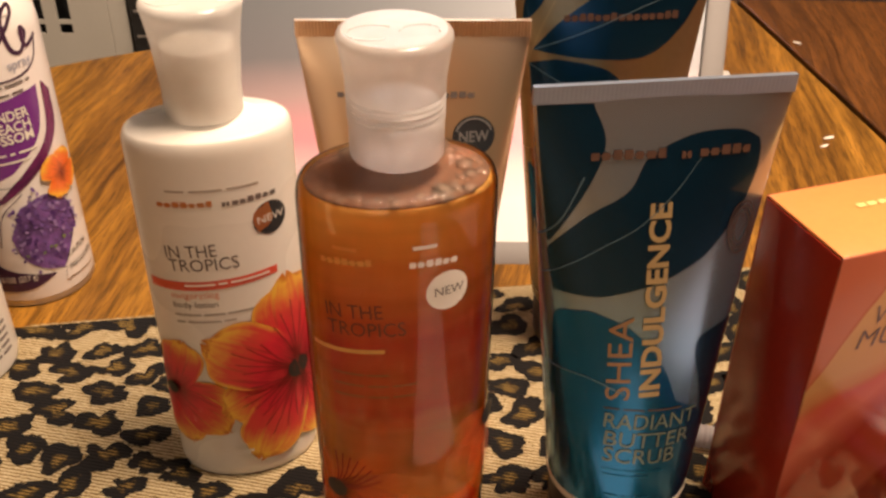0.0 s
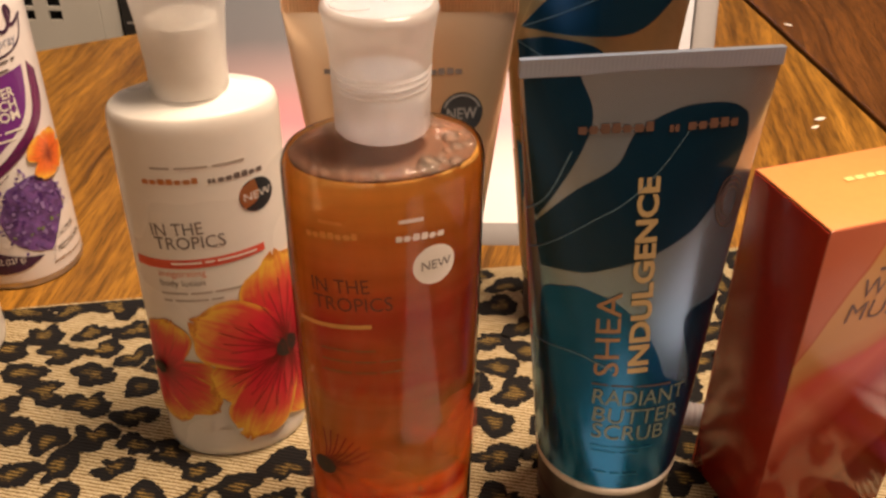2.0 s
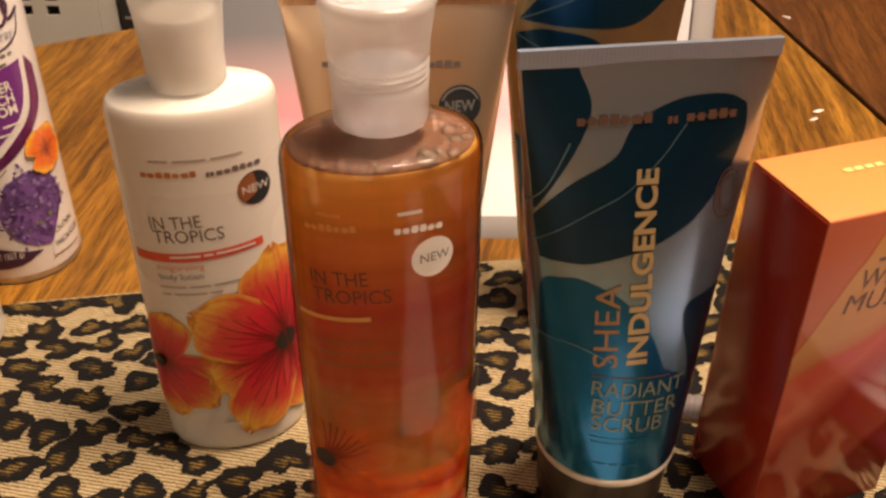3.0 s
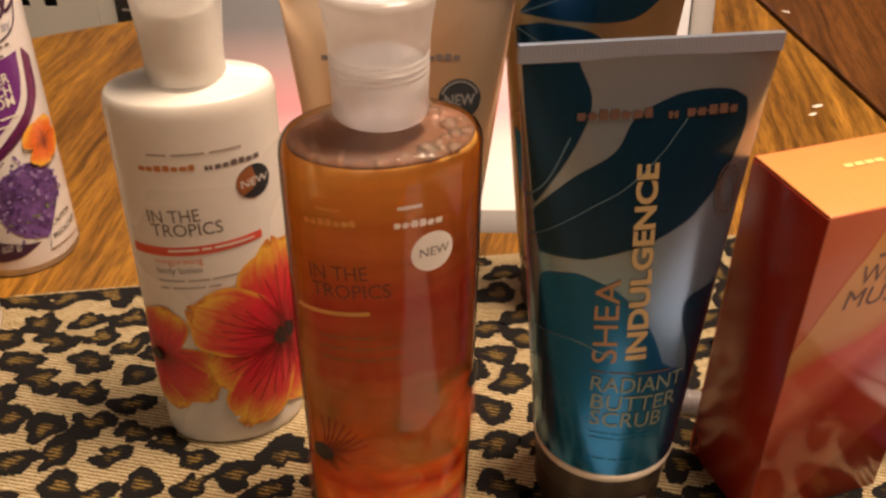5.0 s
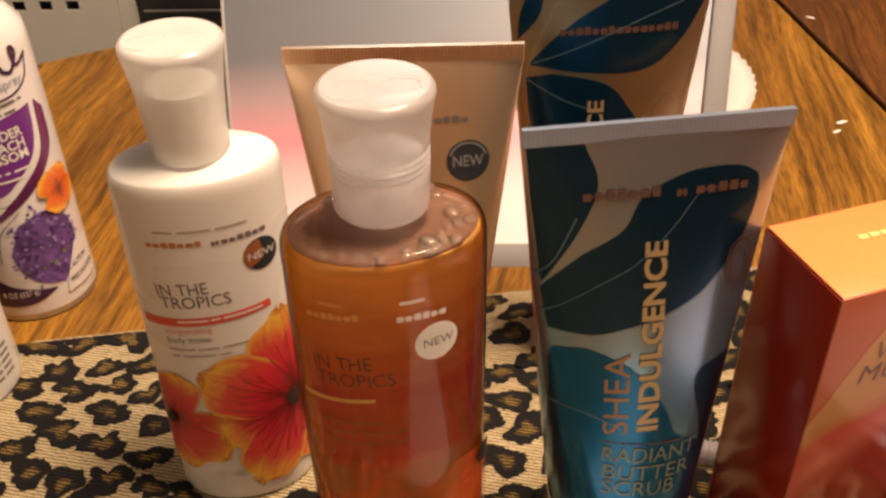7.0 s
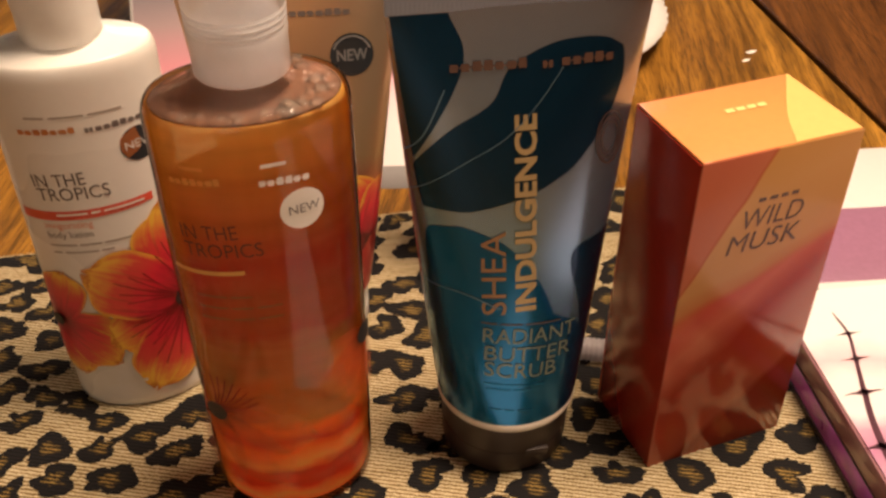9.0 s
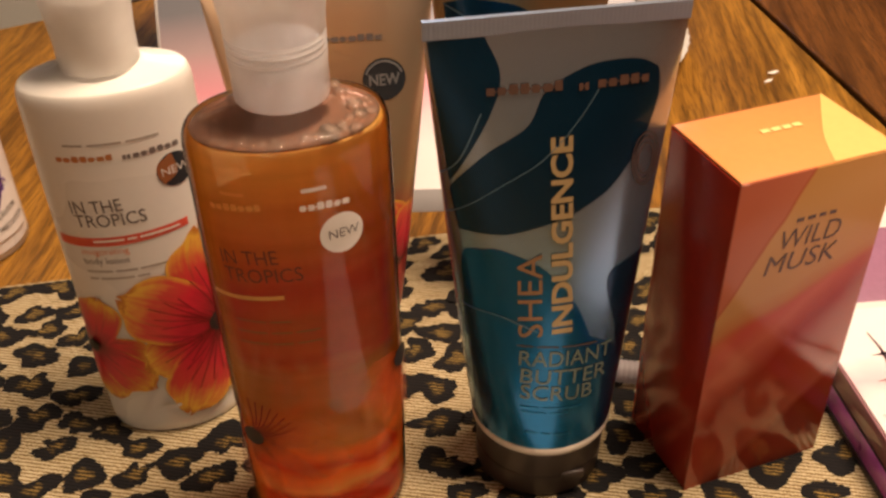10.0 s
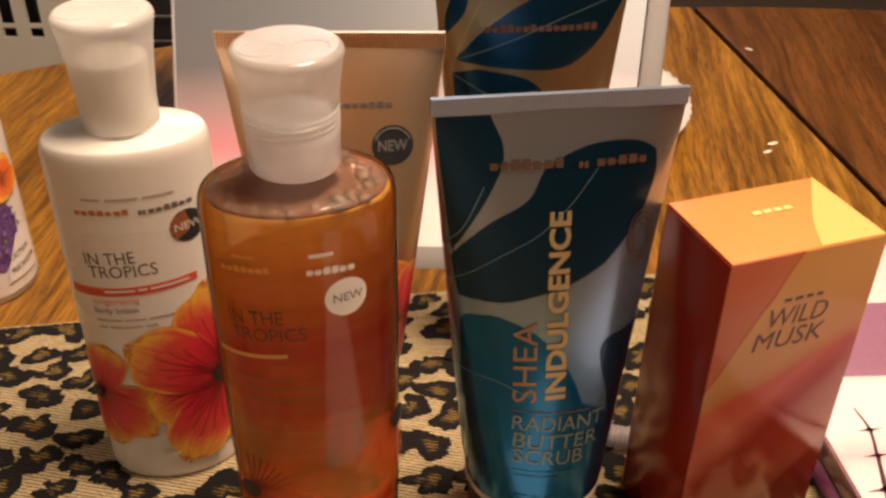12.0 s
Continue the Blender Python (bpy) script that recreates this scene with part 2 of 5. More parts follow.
def gel_paint(name, tint, bands, cloud):
    """Clear coloured gel: bends what lies behind it; layered colour in it also paints in refracted light."""
    m, n, l, p = graph(name)
    v = mapped(n, l)
    rf = n.new("ShaderNodeBsdfRefraction")
    rf.inputs["IOR"].default_value, rf.inputs["Roughness"].default_value = 1.34, 0.02
    rf.inputs["Color"].default_value = rgb(tint)
    tr = n.new("ShaderNodeBsdfTransparent")
    tr.inputs["Color"].default_value = rgb(tint)
    see = n.new("ShaderNodeMixShader")
    see.inputs[0].default_value = 0.72
    l.new(rf.outputs[0], see.inputs[1])
    l.new(tr.outputs[0], see.inputs[2])
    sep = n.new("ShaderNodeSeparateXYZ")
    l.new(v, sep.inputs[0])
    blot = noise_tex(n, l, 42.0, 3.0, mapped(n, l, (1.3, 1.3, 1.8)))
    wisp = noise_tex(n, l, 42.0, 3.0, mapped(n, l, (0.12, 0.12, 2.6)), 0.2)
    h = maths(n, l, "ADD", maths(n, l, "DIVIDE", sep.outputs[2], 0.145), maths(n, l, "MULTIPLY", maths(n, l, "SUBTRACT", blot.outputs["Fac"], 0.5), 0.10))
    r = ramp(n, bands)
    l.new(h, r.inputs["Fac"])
    # refracted light painted in: upright streaks, and a golden glow towards the two sides where the gel is seen edge on
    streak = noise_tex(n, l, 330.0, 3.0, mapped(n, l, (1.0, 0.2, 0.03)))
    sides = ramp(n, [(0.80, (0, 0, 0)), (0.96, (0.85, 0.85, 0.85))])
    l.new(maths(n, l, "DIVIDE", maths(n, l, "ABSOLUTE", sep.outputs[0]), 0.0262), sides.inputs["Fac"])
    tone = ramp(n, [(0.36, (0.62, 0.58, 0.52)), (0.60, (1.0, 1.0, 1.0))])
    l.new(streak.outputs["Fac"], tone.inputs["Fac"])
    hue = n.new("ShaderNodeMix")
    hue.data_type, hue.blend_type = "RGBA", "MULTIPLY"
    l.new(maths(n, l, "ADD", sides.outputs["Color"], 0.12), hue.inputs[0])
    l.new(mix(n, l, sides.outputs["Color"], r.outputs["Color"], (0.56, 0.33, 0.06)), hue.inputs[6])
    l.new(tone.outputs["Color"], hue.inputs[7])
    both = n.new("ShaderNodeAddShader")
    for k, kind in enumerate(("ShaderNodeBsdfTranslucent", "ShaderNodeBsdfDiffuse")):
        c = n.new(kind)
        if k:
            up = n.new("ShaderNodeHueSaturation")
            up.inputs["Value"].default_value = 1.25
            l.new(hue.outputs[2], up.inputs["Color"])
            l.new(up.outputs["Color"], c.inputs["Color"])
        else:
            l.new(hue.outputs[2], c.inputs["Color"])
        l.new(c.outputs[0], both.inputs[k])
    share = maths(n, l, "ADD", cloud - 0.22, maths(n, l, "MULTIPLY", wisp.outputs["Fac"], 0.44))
    # denser colour near the foot paints in the light gathered there
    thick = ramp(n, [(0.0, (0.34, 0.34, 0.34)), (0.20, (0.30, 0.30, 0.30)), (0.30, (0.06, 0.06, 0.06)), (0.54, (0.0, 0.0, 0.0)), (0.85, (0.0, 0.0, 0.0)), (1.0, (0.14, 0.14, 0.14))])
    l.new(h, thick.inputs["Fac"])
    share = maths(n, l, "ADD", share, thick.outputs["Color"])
    mx = n.new("ShaderNodeMixShader")
    l.new(share, mx.inputs[0])
    l.new(see.outputs[0], mx.inputs[1])
    l.new(both.outputs[0], mx.inputs[2])
    l.new(mx.outputs[0], n["Material Output"].inputs["Surface"])
    return m


def milky(name, color, solid=0.5, rough=0.3):
    """Frosted moulded plastic: part of the light scatters in it, part passes blurred, under a soft gloss."""
    m, n, l, p = graph(name)
    v = mapped(n, l)
    cloud = noise_tex(n, l, 90.0, 3.0, v)
    scatter = n.new("ShaderNodeMixShader")
    scatter.inputs[0].default_value = 0.4
    for k, kind in enumerate(("ShaderNodeBsdfDiffuse", "ShaderNodeBsdfTranslucent")):
        b = n.new(kind)
        b.inputs["Color"].default_value = rgb(color)
        l.new(b.outputs[0], scatter.inputs[k + 1])
    passing = n.new("ShaderNodeMixShader")
    passing.inputs[0].default_value = 0.8
    blur = n.new("ShaderNodeBsdfRefraction")
    blur.inputs["IOR"].default_value, blur.inputs["Roughness"].default_value = 1.05, 0.35
    clear = n.new("ShaderNodeBsdfTransparent")
    for b in (blur, clear):
        b.inputs["Color"].default_value = rgb(tuple(0.5 + 0.5 * c for c in color))
    l.new(blur.outputs[0], passing.inputs[1])
    l.new(clear.outputs[0], passing.inputs[2])
    body = n.new("ShaderNodeMixShader")
    l.new(maths(n, l, "ADD", solid - 0.10, maths(n, l, "MULTIPLY", cloud.outputs["Fac"], 0.2)), body.inputs[0])
    l.new(passing.outputs[0], body.inputs[1])
    l.new(scatter.outputs[0], body.inputs[2])
    gloss = n.new("ShaderNodeBsdfGlossy")
    gloss.inputs["Roughness"].default_value = rough
    bp = n.new("ShaderNodeBump")
    bp.inputs["Strength"].default_value, bp.inputs["Distance"].default_value = 0.06, 0.0004
    fine = noise_tex(n, l, 220.0, 3.0, v)
    l.new(fine.outputs["Fac"], bp.inputs["Height"])
    l.new(bp.outputs["Normal"], gloss.inputs["Normal"])
    out = n.new("ShaderNodeMixShader")
    out.inputs[0].default_value = 0.05
    l.new(body.outputs[0], out.inputs[1])
    l.new(gloss.outputs[0], out.inputs[2])
    l.new(out.outputs[0], n["Material Output"].inputs["Surface"])
    return m


def swirl_paint(name):
    """The carton's print: flowing red, sand and rose veils that run on from the top flap."""
    m, n, l, p = graph(name)
    v = mapped(n, l)
    sep = n.new("ShaderNodeSeparateXYZ")
    l.new(v, sep.inputs[0])
    x, z = sep.outputs[0], sep.outputs[2]
    soft = noise_tex(n, l, 26.0, 2.0, v)
    wob = maths(n, l, "MULTIPLY", maths(n, l, "SUBTRACT", soft.outputs["Fac"], 0.5), 0.016)

    def veil(slope, rise, width):
        d = maths(n, l, "SUBTRACT", z, maths(n, l, "ADD", rise, maths(n, l, "MULTIPLY", x, slope)))
        return maths(n, l, "DIVIDE", maths(n, l, "ADD", d, wob), width)
    low = ramp(n, [(0.0, (0.329, 0.037, 0.011)), (0.22, (0.366, 0.051, 0.015)), (0.40, (0.293, 0.032, 0.011)), (0.44, (0.439, 0.091, 0.043)), (0.58, (0.378, 0.051, 0.022)), (0.72, (0.317, 0.034, 0.015)), (0.84, (0.537, 0.134, 0.079)), (0.92, (0.512, 0.091, 0.061)), (1.0, (0.488, 0.104, 0.043))])
    l.new(maths(n, l, "ADD", veil(0.95, 0.066, 0.13), 1.0), low.inputs["Fac"])
    sand = ramp(n, [(0.0, (0.45, 0.12, 0.045)), (0.22, (0.50, 0.25, 0.095)), (0.7, (0.51, 0.27, 0.105)), (1.0, (0.48, 0.24, 0.075))])
    l.new(veil(0.40, 0.064, 0.05), sand.inputs["Fac"])
    high = ramp(n, [(0.0, (0.34, 0.045, 0.02)), (0.12, (0.45, 0.14, 0.075)), (1.0, (0.44, 0.12, 0.065))])
    l.new(veil(1.9, 0.076, 0.03), high.inputs["Fac"])

    def step(f, k):
        c = n.new("ShaderNodeClamp")
        l.new(maths(n, l, "MULTIPLY", f, k), c.inputs[0])
        return c.outputs[0]
    c = mix(n, l, step(veil(0.45, 0.064, 0.004), 1.0), low.outputs["Color"], sand.outputs["Color"])
    c = mix(n, l, step(veil(1.9, 0.076, 0.002), 1.0), c, high.outputs["Color"])
    l.new(c, p.inputs["Base Color"])
    p.inputs["Roughness"].default_value = 0.14
    p.inputs["Specular IOR Level"].default_value = 0.34
    f = noise_tex(n, l, 700.0, 2.0, v)
    bump(n, l, p, f.outputs["Fac"], 0.02, 0.0002)
    return m


OAK = wood("oak", (0.47, 0.226, 0.030), (0.07, 0.027, 0.004), 7.0)
OAK_LEAF = wood("oak_leaf", (0.19, 0.072, 0.015), (0.05, 0.018, 0.004), 7.0)
TAPESTRY = tapestry("cream_tapestry")
SPOT = spot_weave("black_spot_weave")
WHITE_PLASTIC = coat("white_plastic", (0.80, 0.77, 0.72), 0.28, vary=0.02, relief=0.01)
SMALL_GREY = coat("small_print_grey", (0.40, 0.34, 0.29), 0.4, vary=0.1)
GEL_PRINT = coat("gel_small_print", (0.22, 0.085, 0.045), 0.4, vary=0.1)
LABEL_GREY = coat("label_grey", (0.16, 0.13, 0.12), 0.4, vary=0.1)
COPPER_INK = coat("copper_ink", (0.55, 0.24, 0.10), 0.35, metal=0.6)
GOLD_INK = coat("gold_ink", (0.75, 0.46, 0.16), 0.3, metal=0.5)
TUBE_GOLD = coat("tube_gold_ink", (0.40, 0.29, 0.14), 0.35, metal=0.4)
TUBE_COPPER = coat("tube_copper_ink", (0.075, 0.034, 0.020), 0.5, metal=0.0)
SHEA_COPPER = coat("shea_copper_ink", (0.26, 0.14, 0.065), 0.35, metal=0.4)
TUBE_SAGE = coat("tube_sage_ink", (0.15, 0.17, 0.13), 0.35, metal=0.4)
WHITE_INK = coat("white_ink", (0.80, 0.76, 0.70), 0.4, vary=0.04)
CORAL_INK = coat("coral_ink", (0.72, 0.10, 0.06), 0.35)
ORANGE_INK = coat("orange_ink", (0.75, 0.24, 0.10), 0.4)
CORAL_DARK = coat("petal_vein", (0.16, 0.012, 0.010), 0.4)
BLACK_INK = coat("black_ink", (0.02, 0.015, 0.015), 0.4)
BRONZE_INK = coat("bronze_ink", (0.10, 0.055, 0.03), 0.4)
PALE_GOLD = coat("pale_gold_ink", (0.92, 0.66, 0.26), 0.3)
BADGE_SILVER = coat("badge_silver", (0.22, 0.22, 0.22), 0.35)
BADGE_NAVY = coat("badge_navy", (0.028, 0.031, 0.036), 0.35)
PETAL = petal_paint("petal_print", (0.05, 0.008, 0.006), (0.66, 0.026, 0.048), (0.84, 0.49, 0.065))
PETAL_CLEAR = petal_paint("petal_clear_print", (0.06, 0.008, 0.006), (0.86, 0.13, 0.03), (0.95, 0.48, 0.08), 0.36)
CAP_PLASTIC = milky("cap_plastic", (0.98, 0.98, 0.97), 0.56, 0.22)
CAP_FROSTED = milky("cap_frosted", (0.97, 0.97, 0.98), 0.37, 0.24)
CAP_WHITE = coat("cap_liner", (0.90, 0.86, 0.79), 0.5, vary=0.03, relief=0.02)
# the low bright bands stand for light focused in the gel, put into its colour
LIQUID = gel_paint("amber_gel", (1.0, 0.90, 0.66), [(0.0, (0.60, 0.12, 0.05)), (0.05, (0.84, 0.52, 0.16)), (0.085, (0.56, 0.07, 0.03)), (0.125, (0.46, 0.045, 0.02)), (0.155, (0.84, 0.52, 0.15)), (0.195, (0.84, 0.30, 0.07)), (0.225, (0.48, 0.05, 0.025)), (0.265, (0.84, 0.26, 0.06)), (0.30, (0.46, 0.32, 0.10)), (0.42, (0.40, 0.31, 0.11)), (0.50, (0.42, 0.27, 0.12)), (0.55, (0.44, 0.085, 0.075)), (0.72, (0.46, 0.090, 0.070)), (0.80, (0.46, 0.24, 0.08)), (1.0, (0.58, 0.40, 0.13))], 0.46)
BACK_LABEL = height_paint("back_label_print", [(0.0, (0.90, 0.30, 0.08)), (0.12, (0.95, 0.62, 0.20)), (0.20, (0.70, 0.12, 0.04)), (0.28, (0.95, 0.66, 0.24)), (0.36, (0.85, 0.55, 0.18)), (0.50, (0.78, 0.52, 0.20)), (0.58, (0.72, 0.34, 0.22)), (0.64, (0.68, 0.16, 0.13)), (0.86, (0.70, 0.17, 0.12)), (1.0, (0.78, 0.40, 0.16))], 0.004, 0.122, 0.5, 0.0, 0.10, 60.0)
SHELL = clear_plastic("clear_bottle", (0.99, 0.96, 0.93), 0.03)
BUBBLE = clear_plastic("soap_bubble", (1.0, 0.94, 0.88), 0.08, 0.16, (1.0, 0.90, 0.82), 1.5)
FOAM = clear_plastic("soap_foam", (1.0, 0.84, 0.72), 0.06, 0.24, (1.0, 0.64, 0.48), 1.4)
SILVER_FOIL = height_paint("silver_foil", [(0.0, (0.08, 0.22, 0.32)), (0.45, (0.19, 0.36, 0.52)), (0.75, (0.30, 0.38, 0.46)), (1.0, (0.44, 0.43, 0.45))], 0.02, 0.165, 0.22, 0.86, 0.15, 30.0, 0.2)
TEAL_FOIL = coat("teal_foil", (0.004, 0.105, 0.260), 0.24, metal=0.88, vary=0.06, relief=0.0, clear=0.3)
NAVY_FOIL = coat("navy_foil", (0.003, 0.038, 0.085), 0.24, metal=0.80, vary=0.1, relief=0.0, clear=0.3)
TUBE_FAINT = coat("tube_faint_ink", (0.015, 0.12, 0.21), 0.3, metal=0.7)
VEIN_INK = coat("vein_ink", (0.10, 0.17, 0.21), 0.35, metal=0.5)
BROWN_CAP = coat("brown_cap", (0.034, 0.021, 0.017), 0.44, vary=0.08)
CREAM_RING = coat("cream_ring", (0.62, 0.55, 0.46), 0.4)
CRIMP_SILVER = coat("crimp_silver", (0.27, 0.32, 0.41), 0.38, metal=0.5, vary=0.05)
GOLD_TUBE = height_paint("gold_tube", [(0.0, (0.60, 0.06, 0.05)), (0.26, (0.58, 0.06, 0.06)), (0.42, (0.60, 0.14, 0.08)), (0.50, (0.62, 0.40, 0.20)), (1.0, (0.70, 0.52, 0.36))], 0.0, 0.16, 0.30, 0.7, 0.12, 50.0, 0.2)
GOLD_CRIMP = coat("gold_crimp", (0.68, 0.46, 0.28), 0.34, metal=0.8)
GOLD_FOIL = coat("gold_foil", (0.34, 0.25, 0.13), 0.28, metal=0.9, vary=0.08, clear=0.2)
CARTON = swirl_paint("carton_print")
CARTON_SIDE = coat("carton_side", (0.29, 0.022, 0.010), 0.20, vary=0.08, clear=0.0, relief=0.01)
CARTON_TOP = coat("carton_top", (0.78, 0.30, 0.09), 0.3, vary=0.05, clear=0.35, relief=0.01)
CARTON_TOP_SAND = coat("carton_top_sand", (0.86, 0.52, 0.17), 0.3, vary=0.05, clear=0.35, relief=0.01)
CAN_WHITE = coat("can_white", (0.76, 0.72, 0.70), 0.26, vary=0.02, relief=0.01, clear=0.3)
CAN_PURPLE = coat("can_purple", (0.17, 0.03, 0.24), 0.28, vary=0.1, clear=0.3, relief=0.0)
CAN_DARK = coat("can_dark_purple", (0.045, 0.015, 0.05), 0.28, clear=0.3, relief=0.0)
CAN_RIBBON = coat("can_ribbon", (0.13, 0.012, 0.09), 0.28, vary=0.2, clear=0.3, relief=0.0)
FLORET_PALE = coat("floret_pale", (0.27, 0.18, 0.42), 0.4)
FLORET_MID = coat("floret_mid", (0.15, 0.08, 0.29), 0.4)
FLORET_DEEP = coat("floret_deep", (0.07, 0.025, 0.15), 0.4)
FLORET_LEAF = coat("floret_leaf", (0.16, 0.20, 0.07), 0.4)
SPRAY_INK = coat("spray_ink", (0.30, 0.32, 0.42), 0.4)
PEACH_PETAL = petal_paint("peach_print", (0.20, 0.02, 0.01), (0.80, 0.16, 0.03), (0.88, 0.50, 0.06))
LAVENDER = coat("lavender_print", (0.13, 0.06, 0.22), 0.4, vary=0.9, scale=700.0)
INK_BLUE = coat("ink_blue", (0.30, 0.48, 0.75), 0.4)
STEEL = coat("tin_rim", (0.55, 0.53, 0.52), 0.3, metal=0.9)
PANEL_GREY = coat("frame_grey", (0.30, 0.28, 0.27), 0.4)
PANEL_WHITE = coat("frame_white", (0.20, 0.19, 0.19), 0.6, vary=0.03, relief=0.02)
# the tray face's reflected sheen, painted as a fixed fade: pale, pink, dark silver
TRAY_SHEEN = height_paint("tray_sheen", [(0.0, (0.66, 0.62, 0.62)), (0.22, (0.62, 0.56, 0.57)), (0.32, (0.60, 0.44, 0.46)), (0.42, (0.62, 0.26, 0.31)), (0.56, (0.36, 0.26, 0.27)), (0.70, (0.15, 0.15, 0.17)), (1.0, (0.13, 0.15, 0.17))], 0.0, 0.16, 0.45, 0.25, 0.12, 14.0, 0.0, axis=1)
PAPER = coat("paper_plate", (0.62, 0.60, 0.57), 0.7, vary=0.03, relief=0.1)
PACK_TOP = height_paint("gift_print", [(0.0, (0.70, 0.55, 0.62)), (0.30, (0.50, 0.22, 0.36)), (0.38, (0.66, 0.34, 0.46)), (0.44, (0.86, 0.78, 0.80)), (0.56, (0.86, 0.78, 0.78)), (0.64, (0.80, 0.55, 0.60)), (0.74, (0.88, 0.84, 0.84)), (1.0, (0.90, 0.88, 0.88))], 0.15, 0.27, 0.25, 0.0, 0.16, 45.0, 0.5, axis=1)
PACK_BROWN = coat("pack_brown", (0.33, 0.16, 0.18), 0.25, clear=0.5)
PACK_BLACK = coat("pack_black", (0.02, 0.008, 0.014), 0.3, clear=0.4)
PACK_FLORAL = coat("pack_floral", (0.55, 0.13, 0.66), 0.3, vary=0.45, scale=420.0, clear=0.4)
TWIG_INK = coat("twig_ink", (0.07, 0.02, 0.035), 0.4)
MAUVE = coat("mauve_print", (0.32, 0.15, 0.24), 0.35, vary=0.12, clear=0.4)
LACE = coat("lace_trim", (0.66, 0.60, 0.50), 0.6, vary=0.3, scale=500.0, relief=0.5)
CLEAR_RIB = milky("ribbed_plastic", (0.50, 0.46, 0.47), 0.7)
HAMPER = coat("hamper_white", (0.62, 0.60, 0.54), 0.5, vary=0.05)
BLACK_PAINT = coat("black_paint", (0.012, 0.011, 0.012), 0.4)
WALL_PAINT = coat("wall_paint", (0.60, 0.52, 0.42), 0.8, vary=0.04, scale=8.0)
CEILING_PAINT = coat("ceiling_paint", (0.76, 0.72, 0.66), 0.85, vary=0.03, scale=8.0)
FLOOR_BROWN = coat("floor_brown", (0.16, 0.11, 0.08), 0.6, vary=0.2, scale=12.0)
REFLECTOR_WHITE = coat("reflector_white", (0.82, 0.80, 0.76), 0.7, vary=0.03)
FLECK = coat("paper_fleck", (0.85, 0.80, 0.74), 0.7)


# ---- building helpers ----
def part(name, bm, material, parent=None, label="", smooth=True):
    me = bpy.data.meshes.new(name)
    bm.to_mesh(me)
    bm.free()
    if smooth:
        for f in me.polygons:
            f.use_smooth = True
        me.set_sharp_from_angle(angle=radians(40))
    me.materials.append(material)
    ob = new(name, me)
    ob.parent = parent
    if label:
        tagged(ob, label)
    return ob


def thing(name, at, turn, label, category, group="", kind=""):
    ob = new(name)
    ob.empty_display_size = 0.01
    ob.matrix_world = pose(*at, 0, 0, turn)
    return tagged(ob, label, category, group, kind)


def box(bm, lo, hi, bevel=0.0, segs=2):
    r = bmesh.ops.create_cube(bm, size=1.0)
    vs = r["verts"]
    for v in vs:
        v.co = Vector([lo[k] + (v.co[k] + 0.5) * (hi[k] - lo[k]) for k in range(3)])
    if bevel:
        es = list({e for v in vs for e in v.link_edges})
        bmesh.ops.bevel(bm, geom=es, offset=bevel, segments=segs, profile=0.5, affect="EDGES")
    return bm


def lathe(profile, sx=1.0, sy=1.0, seg=72, cap_low=True, cap_high=True):
    """Rings of (radius, z), squeezed to an ellipse by sx, sy."""
    bm = bmesh.new()
    rings = []
    for r, z in profile:
        rings.append([bm.verts.new((r * sx * math.cos(2 * math.pi * k / seg), r * sy * math.sin(2 * math.pi * k / seg), z)) for k in range(seg)])
    for a, b in zip(rings, rings[1:]):
        for k in range(seg):
            bm.faces.new((a[k], a[(k + 1) % seg], b[(k + 1) % seg], b[k]))
    if cap_low:
        bm.faces.new(rings[0][::-1])
    if cap_high:
        bm.faces.new(rings[-1])
    return bm


def oval_surface(a, b):
    """Maps s (metres round the front, to the right), z and an offset onto an upright oval wall."""
    ang = np.linspace(-math.pi, math.pi, 721)
    x, y = a * np.sin(ang), -b * np.cos(ang)
    s = np.concatenate([[0], np.cumsum(np.hypot(np.diff(x), np.diff(y)))])
    s -= s[360]

    def on(u, z, off):
        t = float(np.interp(u, s, ang))
        nx, ny = math.sin(t) / a, -math.cos(t) / b
        k = math.hypot(nx, ny)
        return Vector((a * math.sin(t) + off * nx / k, -b * math.cos(t) + off * ny / k, z))
    return on


def tube_surface(a0, b0, a1, z0, z1, y1):
    """The front of a squeezed tube: round at z0, flat at z1, where it stands y1 further back."""
    def dims(z):
        t = min(1.0, max(0.0, (z - z0) / (z1 - z0)))
        a = a0 + (a1 - a0) * t ** 0.9
        b = b0 * (1 - t ** 1.12) + 0.0008
        return a, b, y1 * t

    def on(u, z, off):
        a, b, y = dims(z)
        q = max(-0.999, min(0.999, u / a))
        return Vector((a * q, y - b * math.sqrt(1 - q * q) ** 1.0 - off, z))
    return on, dims


def spline(points, n):
    """n + 1 points along a smooth line through the given ones."""
    p = [Vector((*q, 0)) for q in points]
    p = [2 * p[0] - p[1]] + p + [2 * p[-1] - p[-2]]
    out = []
    for k in range(n + 1):
        t = k / n * (len(points) - 1)
        i = min(int(t), len(points) - 2)
        f = t - i
        a, b, c, d = p[i:i + 4]
        out.append(0.5 * (2 * b + (c - a) * f + (2 * a - 5 * b + 4 * c - d) * f * f + (3 * b - a - 3 * c + d) * f ** 3))
    return out


